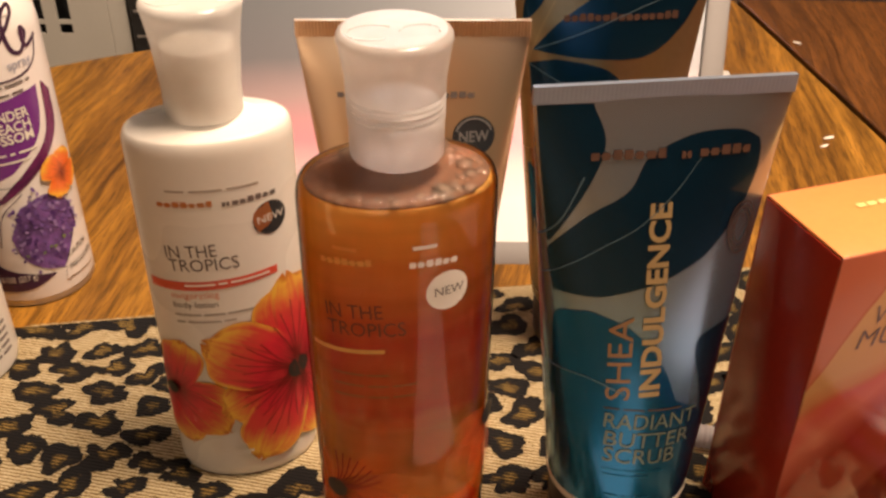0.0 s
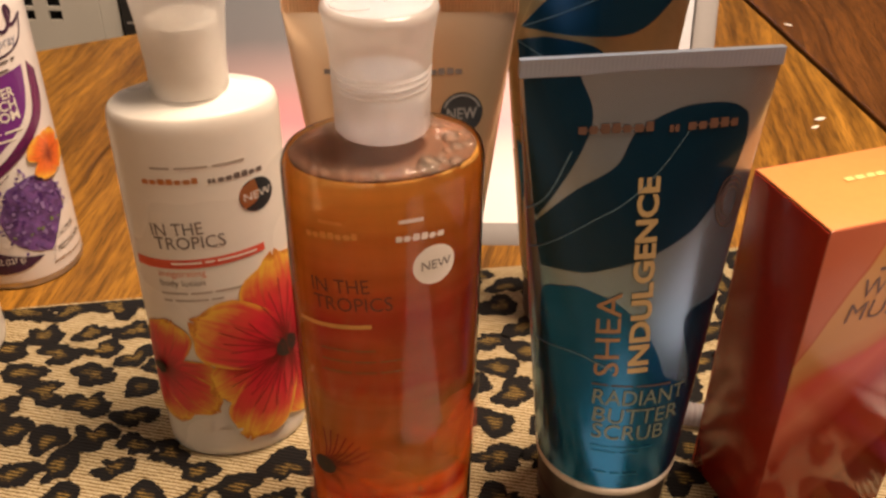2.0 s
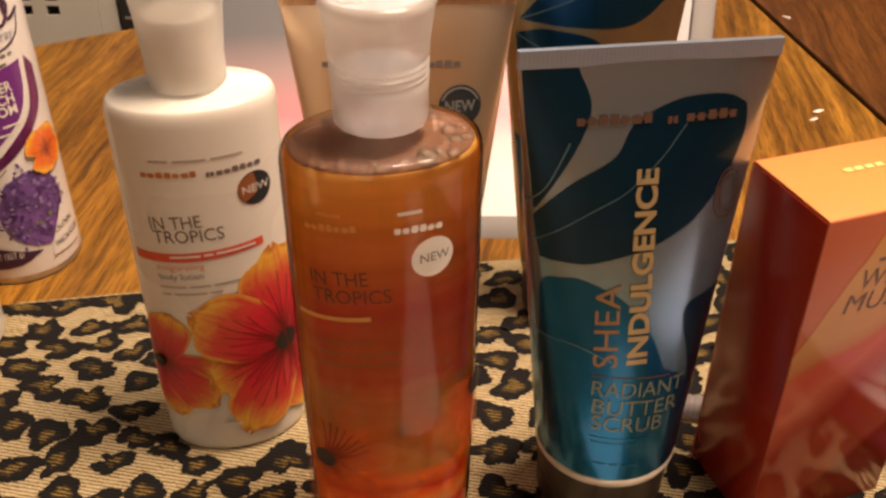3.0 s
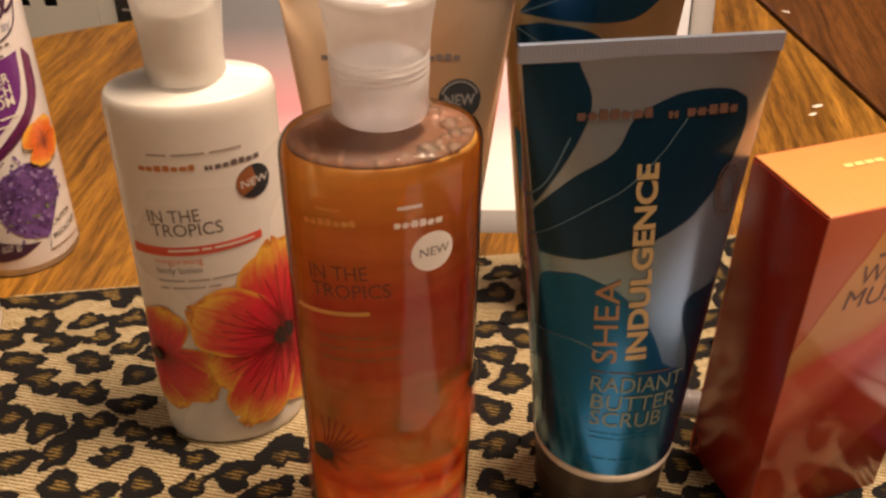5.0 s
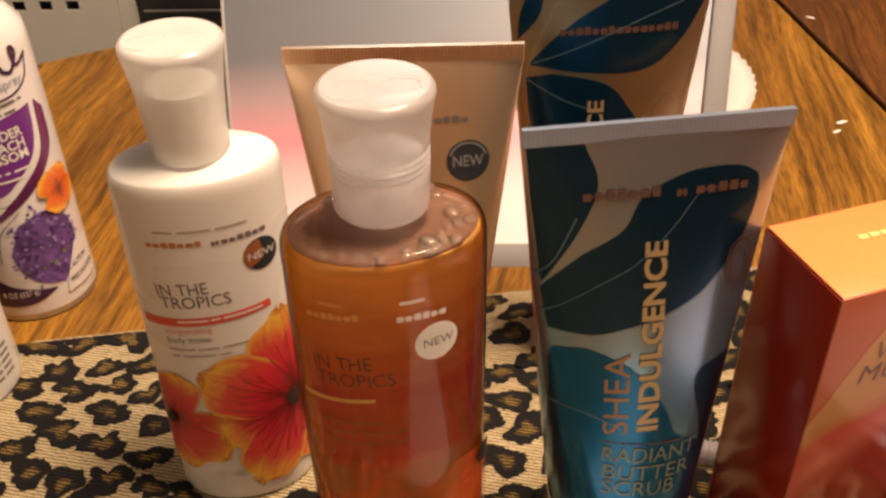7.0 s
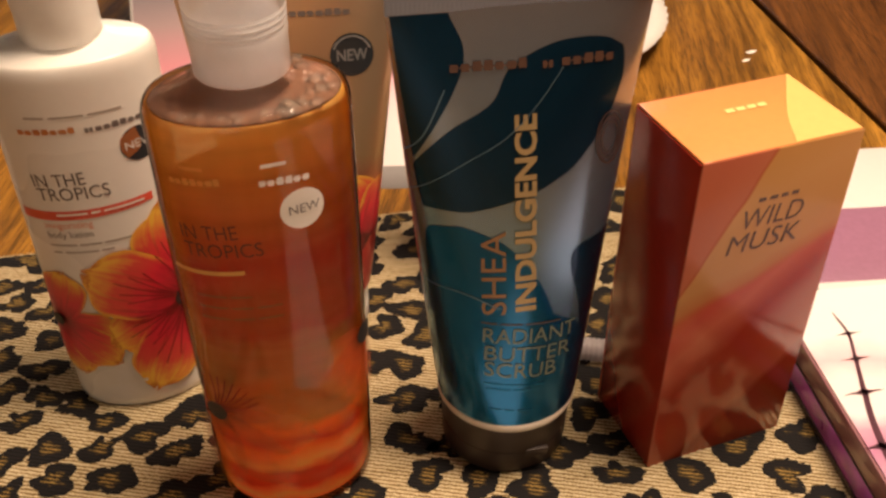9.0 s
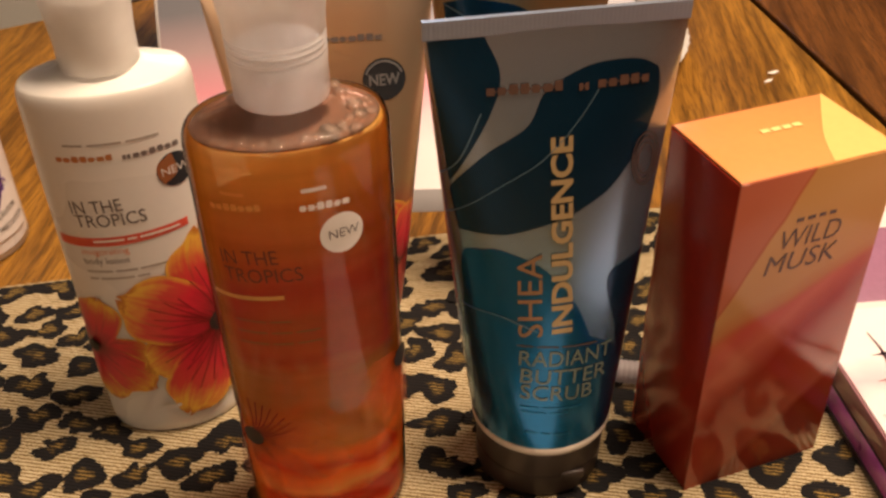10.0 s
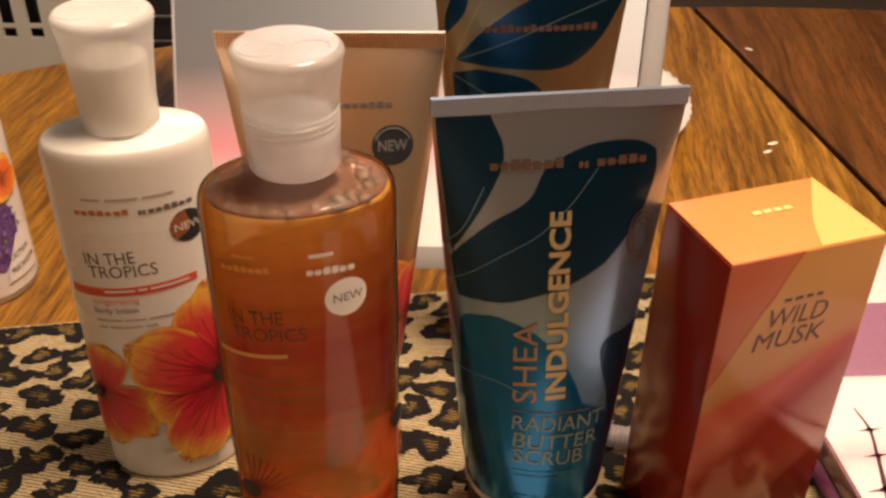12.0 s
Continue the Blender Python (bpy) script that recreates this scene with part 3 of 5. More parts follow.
def strip(on, left, right, off, n=28, m=10):
    """A printed patch between two smooth edges, laid on a surface."""
    bm = bmesh.new()
    uvl = bm.loops.layers.uv.new("UVMap")
    A, B = spline(left, n), spline(right, n)
    g = [[bm.verts.new(on(*(a.lerp(b, j / m)).to_2d(), off)) for j in range(m + 1)] for a, b in zip(A, B)]
    for i in range(n):
        for j in range(m):
            f = bm.faces.new((g[i][j], g[i][j + 1], g[i + 1][j + 1], g[i + 1][j]))
            for lp, (u, w) in zip(f.loops, ((i, j), (i, j + 1), (i + 1, j + 1), (i + 1, j))):
                lp[uvl].uv = (u / n, w / m)
    return bm


def line(on, points, width, off, n=40):
    """A thin printed line of even width along a smooth path."""
    bm = bmesh.new()
    P = spline(points, n)
    rows = []
    for k, q in enumerate(P):
        d = P[min(k + 1, n)] - P[max(k - 1, 0)]
        s = Vector((-d.y, d.x, 0)).normalized() * width * 0.5
        rows.append((bm.verts.new(on(q.x + s.x, q.y + s.y, off)), bm.verts.new(on(q.x - s.x, q.y - s.y, off))))
    for (a, b), (c, d) in zip(rows, rows[1:]):
        bm.faces.new((a, b, d, c))
    return bm


def disc(on, u, z, r, off, n=40):
    bm = bmesh.new()
    mid = bm.verts.new(on(u, z, off))
    last = [mid] * n
    for k in (1, 2, 3, 4):
        ring = [bm.verts.new(on(u + r * k / 4 * math.cos(2 * math.pi * i / n), z + r * k / 4 * math.sin(2 * math.pi * i / n), off)) for i in range(n)]
        for i in range(n):
            j = (i + 1) % n
            bm.faces.new((mid, ring[i], ring[j]) if k == 1 else (last[i], ring[i], ring[j], last[j]))
        last = ring
    return bm


def petal(on, u, z, angle, length, width, off, tip=1.2, n=22, m=12):
    """One petal from the flower's heart at (u, z)."""
    bm = bmesh.new()
    uvl = bm.loops.layers.uv.new("UVMap")
    ca, sa = math.cos(radians(angle)), math.sin(radians(angle))
    g = []
    for i in range(n + 1):
        t = i / n
        grow = math.sqrt(max(0.0, 1 - (1 - min(1.0, t / 0.72)) ** 2)) ** tip
        half = width * 0.5 * (0.08 + 0.92 * grow) * math.sqrt(max(0.02, 1 - (max(0.0, t - 0.70) / 0.30) ** 2))
        row = []
        for j in range(m + 1):
            w = 2 * j / m - 1
            frill = 1 + 0.035 * math.sin(8 * w + angle) * t * t - 0.06 * w * w * t
            x, y = length * t * frill, half * w
            row.append(bm.verts.new(on(u + x * ca - y * sa, z + x * sa + y * ca, off)))
        g.append(row)
    for i in range(n):
        for j in range(m):
            f = bm.faces.new((g[i][j], g[i + 1][j], g[i + 1][j + 1], g[i][j + 1]))
            for lp, (p, q) in zip(f.loops, ((i, j), (i + 1, j), (i + 1, j + 1), (i, j + 1))):
                lp[uvl].uv = (p / n, q / m)
    return bm


def letters(text, size, stretch=1.0, bold=0.0, shear=0.0):
    """Outline letters as a flat bmesh, centred on the baseline's start."""
    cu = bpy.data.curves.new("letters", "FONT")
    cu.body, cu.size, cu.offset, cu.shear = text, size, bold, shear
    cu.resolution_u = 3
    ob = bpy.data.objects.new("letters", cu)
    scene.collection.objects.link(ob)
    me = bpy.data.meshes.new_from_object(ob.evaluated_get(bpy.context.evaluated_depsgraph_get()))
    bm = bmesh.new()
    bm.from_mesh(me)
    for v in bm.verts:
        v.co.x *= stretch
    bpy.data.objects.remove(ob)
    bpy.data.curves.remove(cu)
    bpy.data.meshes.remove(me)
    return bm


def wrap(bm, on, u, z, off, turn=0.0, width=None):
    """Lays flat letters on a surface from (u, z), turned, and fitted to a width."""
    if width:
        x1 = max(v.co.x for v in bm.verts)
        for v in bm.verts:
            v.co.x *= width / x1
    c, s = math.cos(radians(turn)), math.sin(radians(turn))
    long_edges = [e for e in bm.edges if e.calc_length() > 0.004]
    if long_edges:
        bmesh.ops.subdivide_edges(bm, edges=long_edges, cuts=2)
        bmesh.ops.triangulate(bm, faces=bm.faces[:])
    for v in bm.verts:
        x, y = v.co.x, v.co.y
        v.co = on(u + x * c - y * s, z + x * s + y * c, off)
    return bm


def bars(on, u, z, widths, height, gap, off, turn=0.0):
    """Writing that is not lettered: plain bars in a row."""
    bm = bmesh.new()
    c, s = math.cos(radians(turn)), math.sin(radians(turn))
    x = 0.0
    for w in widths:
        k = max(2, int(w / 0.002))
        rows = []
        for i in range(k + 1):
            rows.append([bm.verts.new(on(u + (x + w * i / k) * c - y * s, z + (x + w * i / k) * s + y * c, off)) for y in (0, height)])
        for a, b in zip(rows, rows[1:]):
            bm.faces.new((a[0], b[0], b[1], a[1]))
        x += w + gap
    return bm


def rod(points, r, seg=10):
    bm = bmesh.new()
    rings = []
    P = [Vector(p) for p in points]
    for k, p in enumerate(P):
        d = (P[min(k + 1, len(P) - 1)] - P[max(k - 1, 0)]).normalized()
        a = d.orthogonal().normalized()
        b = d.cross(a)
        rings.append([bm.verts.new(p + r * (a * math.cos(2 * math.pi * i / seg) + b * math.sin(2 * math.pi * i / seg))) for i in range(seg)])
    for x, y in zip(rings, rings[1:]):
        for i in range(seg):
            bm.faces.new((x[i], x[(i + 1) % seg], y[(i + 1) % seg], y[i]))
    bm.faces.new(rings[0][::-1])
    bm.faces.new(rings[-1])
    return bm


def word_bars(on, u, z, width, count, height, off, turn=0.0, seed=1):
    """A word that is not lettered: plain bars with thin joints between its signs."""
    rnd = random.Random(seed)
    bm = bmesh.new()
    c, s = math.cos(radians(turn)), math.sin(radians(turn))
    step = width / count
    cuts = []
    for k in range(count):
        h = 0.8 * height * rnd.choice((0.86, 0.86, 0.86, 1.1))
        end = k * step + step * rnd.uniform(0.62, 0.78)
        cuts += [(k * step, 0.0, h), (end, 0.0, h)]
        if k < count - 1:
            cuts += [(end + 0.02 * step, 0.30 * height, 0.44 * height), ((k + 0.98) * step, 0.30 * height, 0.44 * height)]
    rows = [[bm.verts.new(on(u + x * c - y * s, z + x * s + y * c, off)) for y in (low, high)] for x, low, high in cuts]
    for a, b in zip(rows, rows[1:]):
        bm.faces.new((a[0], b[0], b[1], a[1]))
    return bm


# ---- the room ----
def slab(name, lo, hi, material, label):
    bm = box(bmesh.new(), lo, hi)
    return tagged(part(name, bm, material, None, smooth=False), label, name.split("_")[0], kind="structure")


TABLE_Z = -0.003
slab("floor", (-2.6, -2.6, -0.80), (2.8, 3.4, -0.75), FLOOR_BROWN, "dim brown carpeted floor of the room")
slab("ceiling", (-2.6, -2.6, 1.70), (2.8, 3.4, 1.78), CEILING_PAINT, "plain off-white painted ceiling above the table")
slab("wall_north", (-2.6, 3.3, -0.75), (2.8, 3.4, 1.70), WALL_PAINT, "plain beige painted wall behind the table")
slab("wall_south", (-2.6, -2.6, -0.75), (2.8, -2.5, 1.70), WALL_PAINT, "plain beige painted wall facing the table")
slab("wall_west", (-2.6, -2.5, -0.75), (-2.5, 3.3, 1.70), WALL_PAINT, "plain beige painted wall beside the table")
slab("wall_east", (2.7, -2.5, -0.75), (2.8, 3.3, 1.70), WALL_PAINT, "plain beige painted wall beside the table")


# ---- the table ----
def tabletop_half(side):
    """The oval top on one side of the joint line, with a rounded edge."""
    cx, cy, ax, ay, power = 0.30, -0.05, 1.006, 0.848, 2.0
    jx, jd = 0.2855, Vector((-0.123, 0.992))
    half_gap = 0.0022
    outline = []
    for k in range(360):
        t = 2 * math.pi * k / 360
        outline.append(Vector((cx + ax * math.cos(t), cy + ay * math.sin(t))))
    nrm = Vector((jd.y, -jd.x)) * side
    p0 = Vector((jx, 0.46))

    def dist(p):
        return (p - p0).dot(nrm) - half_gap
    kept = []
    for a, b in zip(outline, outline[1:] + outline[:1]):
        da, db = dist(a), dist(b)
        if da >= 0:
            kept.append(a)
        if da * db < 0:
            kept.append(a.lerp(b, da / (da - db)))
    bm = bmesh.new()
    top = bm.faces.new([bm.verts.new((p.x, p.y, TABLE_Z)) for p in kept])
    bm.normal_update()
    if top.normal.z < 0:
        top.normal_flip()
    r = bmesh.ops.extrude_face_region(bm, geom=[top])
    for v in r["geom"]:
        if isinstance(v, bmesh.types.BMVert):
            v.co.z -= 0.028
    bmesh.ops.recalc_face_normals(bm, faces=bm.faces[:])
    rim = [e for e in bm.edges if all(abs(v.co.z - TABLE_Z) < 1e-6 for v in e.verts)]
    bmesh.ops.bevel(bm, geom=rim, offset=0.0016, segments=2, profile=0.5, affect="EDGES")
    return bm


table = thing("dining_table", (0, 0, 0), 0, "golden oak oval dining table with visible grain and a leaf joint", "table")
part("tabletop", tabletop_half(-1), OAK, table, smooth=False)
part("table_leaf", tabletop_half(1), OAK_LEAF, table, "darker reddish oak table leaf", smooth=False)
part("apron", box(bmesh.new(), (-0.25, -0.45, -0.10), (0.80, 0.40, -0.0315), 0.004), OAK, table)
part("pedestal", lathe([(0.22, -0.75), (0.20, -0.70), (0.09, -0.62), (0.07, -0.40), (0.10, -0.20), (0.16, -0.10)], 1.2, 1.0, 40), OAK, table)
for o in table.children:
    if o.name.startswith("pedestal"):
        o.location = (0.30, -0.05, 0)

mat_turn = 8.7


def placemat():
    bm = box(bmesh.new(), (0, -0.345, -0.003), (0.50, 0, 0.0), 0.0)
    up = [e for e in bm.edges if abs(e.verts[0].co.z - e.verts[1].co.z) > 0.001]
    bmesh.ops.bevel(bm, geom=up, offset=0.010, segments=5, profile=0.5, affect="EDGES")
    rim = [e for e in bm.edges if all(abs(v.co.z) < 1e-6 for v in e.verts)]
    bmesh.ops.bevel(bm, geom=rim, offset=0.0012, segments=2, profile=0.5, affect="EDGES")
    return bm


mat = part("placemat", placemat(), TAPESTRY)
mat.matrix_world = pose(-0.1945, 0.3455, 0.0, 0, 0, mat_turn)
tagged(mat, "leopard-print woven tapestry placemat lying on the oak table", "placemat")

# where the clearest spots sit on the mat, in millimetres from its far left corner
SPOTS = ((12, -4), (32, -6), (52, -7), (24, -23), (44, -24), (63, -25), (64, -43), (19, -47), (49, -52), (30, -60), (68, -63),
         (48, -69), (68, -80), (22, -80), (36, -87), (53, -88), (69, -95), (42, -102), (62, -106), (82, -101), (93, -112),
         (108, -122), (126, -114), (26, -104), (46, -118), (75, -122), (120, -132), (10, -31), (58, -126), (97, -140),
         (134, -146), (213, -54), (214, -71), (206, -103), (203, -122), (202, -141), (278, -108), (252, -156), (270, -170),
         (295, -175), (317, -166), (329, -182), (287, -95))


def leopard_spots():
    """Ragged lobed spots, scattered over the mat with even gaps between them."""
    rnd = random.Random(21)
    w, d = 0.50, 0.345
    spots = [(x / 1000, y / 1000) for x, y in SPOTS]
    for k in range(9000):
        c = (rnd.uniform(0.004, w - 0.004), -rnd.uniform(0.004, d - 0.004))
        if min(math.hypot((c[0] - q[0]) * 0.92, (c[1] - q[1]) * 1.08) for q in spots) > 0.0136 + 0.003 * rnd.random():
            spots.append(c)
    verts, faces, us = [], [], []
    n = 44
    for i, (cx, cy) in enumerate(spots):
        near = min(math.hypot(cx - q[0], cy - q[1]) for j, q in enumerate(spots) if j != i)
        size = min(0.0100, max(0.0054, 0.5 * near))
        a, b, c, bite = (rnd.uniform(0, 6.28) for _ in range(4))
        deep = rnd.choice((0.0, 0.35, 0.55, 0.65))
        turn = radians(rnd.uniform(-30, 40))
        base, lift = len(verts), 0.00012 + 0.00003 * (i % 5)
        rim = []
        for k in range(n):
            t = 2 * math.pi * k / n
            gap = (t - bite + math.pi) % (2 * math.pi) - math.pi
            r = size * (1 + 0.17 * math.sin(2 * t + a) + 0.13 * math.sin(3 * t + b) + 0.08 * math.sin(5 * t + c) + rnd.uniform(-0.09, 0.09))
            r *= 1 - deep * math.exp(-(gap / 0.34) ** 2)
            x, y = 1.16 * r * math.cos(t), 0.88 * r * math.sin(t)
            rim.append((x * math.cos(turn) - y * math.sin(turn), x * math.sin(turn) + y * math.cos(turn)))
        for share in (0.3, 0.65, 1.0):
            for x, y in rim:
                verts.append((min(w - 0.002, max(0.002, cx + share * x)), min(-0.002, max(0.002 - d, cy + share * y)), lift))
                us.append(share)
        verts.append((cx, cy, lift))
        us.append(0.0)
        for k in range(n):
            e = (k + 1) % n
            faces.append((len(verts) - 1, base + k, base + e))
            for ring in (0, n):
                faces.append((base + ring + k, base + ring + n + k, base + ring + n + e, base + ring + e))
    me = bpy.data.meshes.new("spot_print")
    me.from_pydata(verts, [], faces)
    layer = me.uv_layers.new(name="UVMap")
    for lp in me.loops:
        layer.data[lp.index].uv = (us[lp.vertex_index], 0.5)
    me.materials.append(SPOT)
    ob = new("spot_print", me)
    ob.parent = mat
    return tagged(ob, "ragged black spots with olive-gold hearts", kind="stuff")


leopard_spots()

# unseen white slip, added to reflect as a pale strip in gel and tube
sheet = part("reflector_slip", box(bmesh.new(), (-0.031, -0.105, 0.0), (0.031, 0.105, 0.0004), 0.0), REFLECTOR_WHITE)
sheet.matrix_world = pose(0.096, 0.084, 0.0002, 0, 0, 34)
tagged(sheet, "plain white slip on the placemat, unseen, added for its reflection", "paper")


# ---- pump-shaped bottles ----
def disc_cap(owner, z0, z1, r_low, r_mid, r_high, filled, ribs, plastic, liner):
    """A flared press-top cap: straight collar with fine ribs, wall widening to a softly rounded lid."""
    h = z1 - z0
    wall = [(r_low * 0.97, z0), (r_low, z0 + 0.0006), (r_low * 1.005, z0 + h * 0.25)]
    for k in range(ribs):
        zc = z0 + h * (0.36 + 0.052 * k)
        q = r_low + (r_mid - r_low) * (zc - z0) / (0.62 * h)
        wall += [(q, zc - 0.0007), (q - 0.0005, zc), (q, zc + 0.0007)]
    wall += [(r_mid, z0 + h * 0.62), (r_mid + (r_high - r_mid) * 0.35, z0 + h * 0.76), (r_mid + (r_high - r_mid) * 0.8, z0 + h * 0.90)]
    wall += [(r_high, z1 - 0.0022), (r_high * 0.992, z1 - 0.0012), (r_high * 0.96, z1 - 0.0004), (r_high * 0.90, z1)]
    cap = part("cap", lathe(wall, seg=64, cap_high=False), plastic, owner, "frosted translucent plastic press-top cap")
    lid = lathe([(r_high * 0.90, z1)] + [(r_high * q, z1 + 0.0001) for q in (0.82, 0.7, 0.58, 0.46, 0.34, 0.22, 0.1)] + [(0.0004, z1 + 0.0001)], seg=48)
    for v in lid.verts:
        d = math.hypot((v.co.x + r_high * 0.42) / 1.25, v.co.y + r_high * 0.12)
        v.co.z -= 0.0022 * math.exp(-(d / (r_high * 0.30)) ** 2)
        d = math.hypot(v.co.x - r_high * 0.42, (v.co.y + r_high * 0.15) / 0.7)
        v.co.z -= 0.0010 * math.exp(-(d / (r_high * 0.28)) ** 2)
    part("cap_lid", lid, plastic, cap)
    part("lid_ridge", rod([(r_high * (-0.42 + 0.42 * math.cos(t)), r_high * (-0.14 + 0.34 * math.sin(t)), z1 + 0.0001) for t in np.linspace(0.6, 5.2, 26)], 0.00026, 8), plastic, cap)
    part("lid_ridge", rod([(r_high * (0.40 + 0.34 * math.cos(t)), r_high * (-0.18 + 0.26 * math.sin(t)), z1 + 0.0001) for t in np.linspace(-0.4, 3.0, 18)], 0.00024, 8), plastic, cap)
    core = lathe([(r_low * 0.88, z0 + 0.0004), (r_low * 0.90, z0 + h * filled), (r_low * 0.80, z0 + h * filled + 0.0008), (r_low * 0.4, z0 + h * filled + 0.0010)], seg=40)
    part("cap_liner", core, liner, cap)
    return cap


def lotion_bottle():
    a, b = 0.0262, 0.0172
    o = thing("lotion_bottle", (-0.0738, 0.2735, 0.0), 14, "white body lotion bottle with hibiscus print and frosted cap", "bottle")
    prof = [(0.70, 0.0008), (0.88, 0.0)] + [(0.90 + 0.075 * math.sin(t), 0.006 - 0.006 * math.cos(t)) for t in np.linspace(0.2, math.pi / 2, 6)]
    prof += [(0.985, 0.03), (1.0, 0.08), (1.0, 0.132)] + [(0.93 + 0.07 * math.cos(t), 0.134 + 0.0055 * math.sin(t)) for t in np.linspace(0.1, math.pi / 2, 7)]
    prof += [(0.80, 0.1404), (0.62, 0.1412), (0.52, 0.1424), (0.44, 0.1426)]
    part("bottle_body", lathe(prof, a, b, 96), WHITE_PLASTIC, o, "glossy white plastic body")
    disc_cap(o, 0.1426, 0.1786, 0.0119, 0.0131, 0.0150, 0.60, 0, CAP_PLASTIC, CAP_WHITE)
    on = oval_surface(a, b)
    f = 0.00015
    part("brand_mark", word_bars(on, -0.0188, 0.1178, 0.0180, 7, 0.0023, f, 1), COPPER_INK, o)
    part("brand_mark", word_bars(on, 0.0014, 0.1176, 0.0028, 2, 0.0023, f, 1), LABEL_GREY, o)
    part("brand_mark", word_bars(on, 0.0045, 0.1176, 0.0150, 6, 0.0023, f, 1), LABEL_GREY, o)
    part("small_print", bars(on, -0.0155, 0.1232, (0.006, 0.010, 0.010), 0.0007, 0.0014, f), SMALL_GREY, o)
    badge = part("badge", disc(on, 0.0162, 0.1100, 0.0060, f), BADGE_NAVY, o, "round copper and navy badge")
    part("badge_half", strip(on, [(0.0104, 0.1090), (0.0108, 0.1130), (0.0150, 0.1158)], [(0.0120, 0.1058), (0.0168, 0.1090), (0.0160, 0.1158)], 2 * f, 12, 5), COPPER_INK, badge)
    part("badge_text", wrap(letters("NEW", 0.0040), on, 0.0114, 0.1087, 3 * f, 2, 0.0098), WHITE_INK, badge)
    part("title_text", wrap(letters("IN THE", 0.0067), on, -0.0192, 0.0988, f, 3, 0.0170), LABEL_GREY, o)
    part("title_text", wrap(letters("TROPICS", 0.0067), on, -0.0184, 0.0938, f, 2, 0.0228), LABEL_GREY, o)
    part("red_band", strip(on, [(-0.0272, 0.0857), (-0.005, 0.0868), (0.0168, 0.0886)], [(-0.0272, 0.0892), (-0.005, 0.0902), (0.0168, 0.0916)], f, 40, 3), CORAL_INK, o)
    part("band_print", bars(on, -0.014, 0.0880, (0.010, 0.003, 0.013), 0.0008, 0.001, 2 * f, 3), WHITE_INK, o)
    part("scent_text", wrap(letters("invigorating", 0.0036), on, -0.0194, 0.0828, f, 3, 0.0160), ORANGE_INK, o)
    part("kind_text", wrap(letters("body lotion", 0.0036), on, -0.0193, 0.0790, f, 3, 0.0152), LABEL_GREY, o)
    part("small_print", bars(on, -0.0192, 0.0757, (0.009, 0.007, 0.010), 0.0007, 0.001, f, 2.5), SMALL_GREY, o)
    part("small_print", bars(on, -0.0188, 0.0728, (0.003, 0.011, 0.004), 0.0007, 0.001, f, 2.5), SMALL_GREY, o)
    part("small_print", bars(on, -0.0130, 0.0140, (0.004, 0.005, 0.003), 0.0013, 0.001, 9 * f), WHITE_INK, o)
    fx, fz = 0.0207, 0.0462
    for k, (ang, ln, wd) in enumerate(((25, 0.032, 0.030), (290, 0.040, 0.026), (92, 0.0405, 0.028), (206, 0.0315, 0.022), (245, 0.0415, 0.025), (148, 0.0370, 0.029))):
        part("flower_petal", petal(on, fx, fz, ang, ln, wd, f * (2 + k)), PETAL, o)
    part("flower_heart", disc(on, fx, fz, 0.0044, 9 * f), BLACK_INK, o)
    for axis, reach in ((92, 0.030), (148, 0.027), (206, 0.024), (245, 0.029), (290, 0.026), (25, 0.022)):
        for k in range(5):
            an = radians(axis + (k - 2) * 6.5)
            rr = reach * (1.0 - 0.12 * abs(k - 2))
            part("flower_vein", line(on, [(fx, fz), (fx + 0.5 * rr * math.cos(an), fz + 0.5 * rr * math.sin(an)), (fx + rr * math.cos(an + 0.05 * (k - 2)), fz + rr * math.sin(an + 0.05 * (k - 2)))], 0.00034, 9 * f, 10), CORAL_DARK, o)
    for k, (ang, ln, wd) in enumerate(((170, 0.02, 0.02), (-12, 0.022, 0.016), (72, 0.0235, 0.018), (-80, 0.0255, 0.018), (-44, 0.0265, 0.018))):
        part("flower_petal", petal(on, -0.0255, 0.0420, ang, ln, wd, f * (1 + 0.5 * k)), PETAL, o)
    part("flower_heart", disc(on, -0.0257, 0.0420, 0.0026, 8 * f), BLACK_INK, o)
    return o


lotion_bottle()


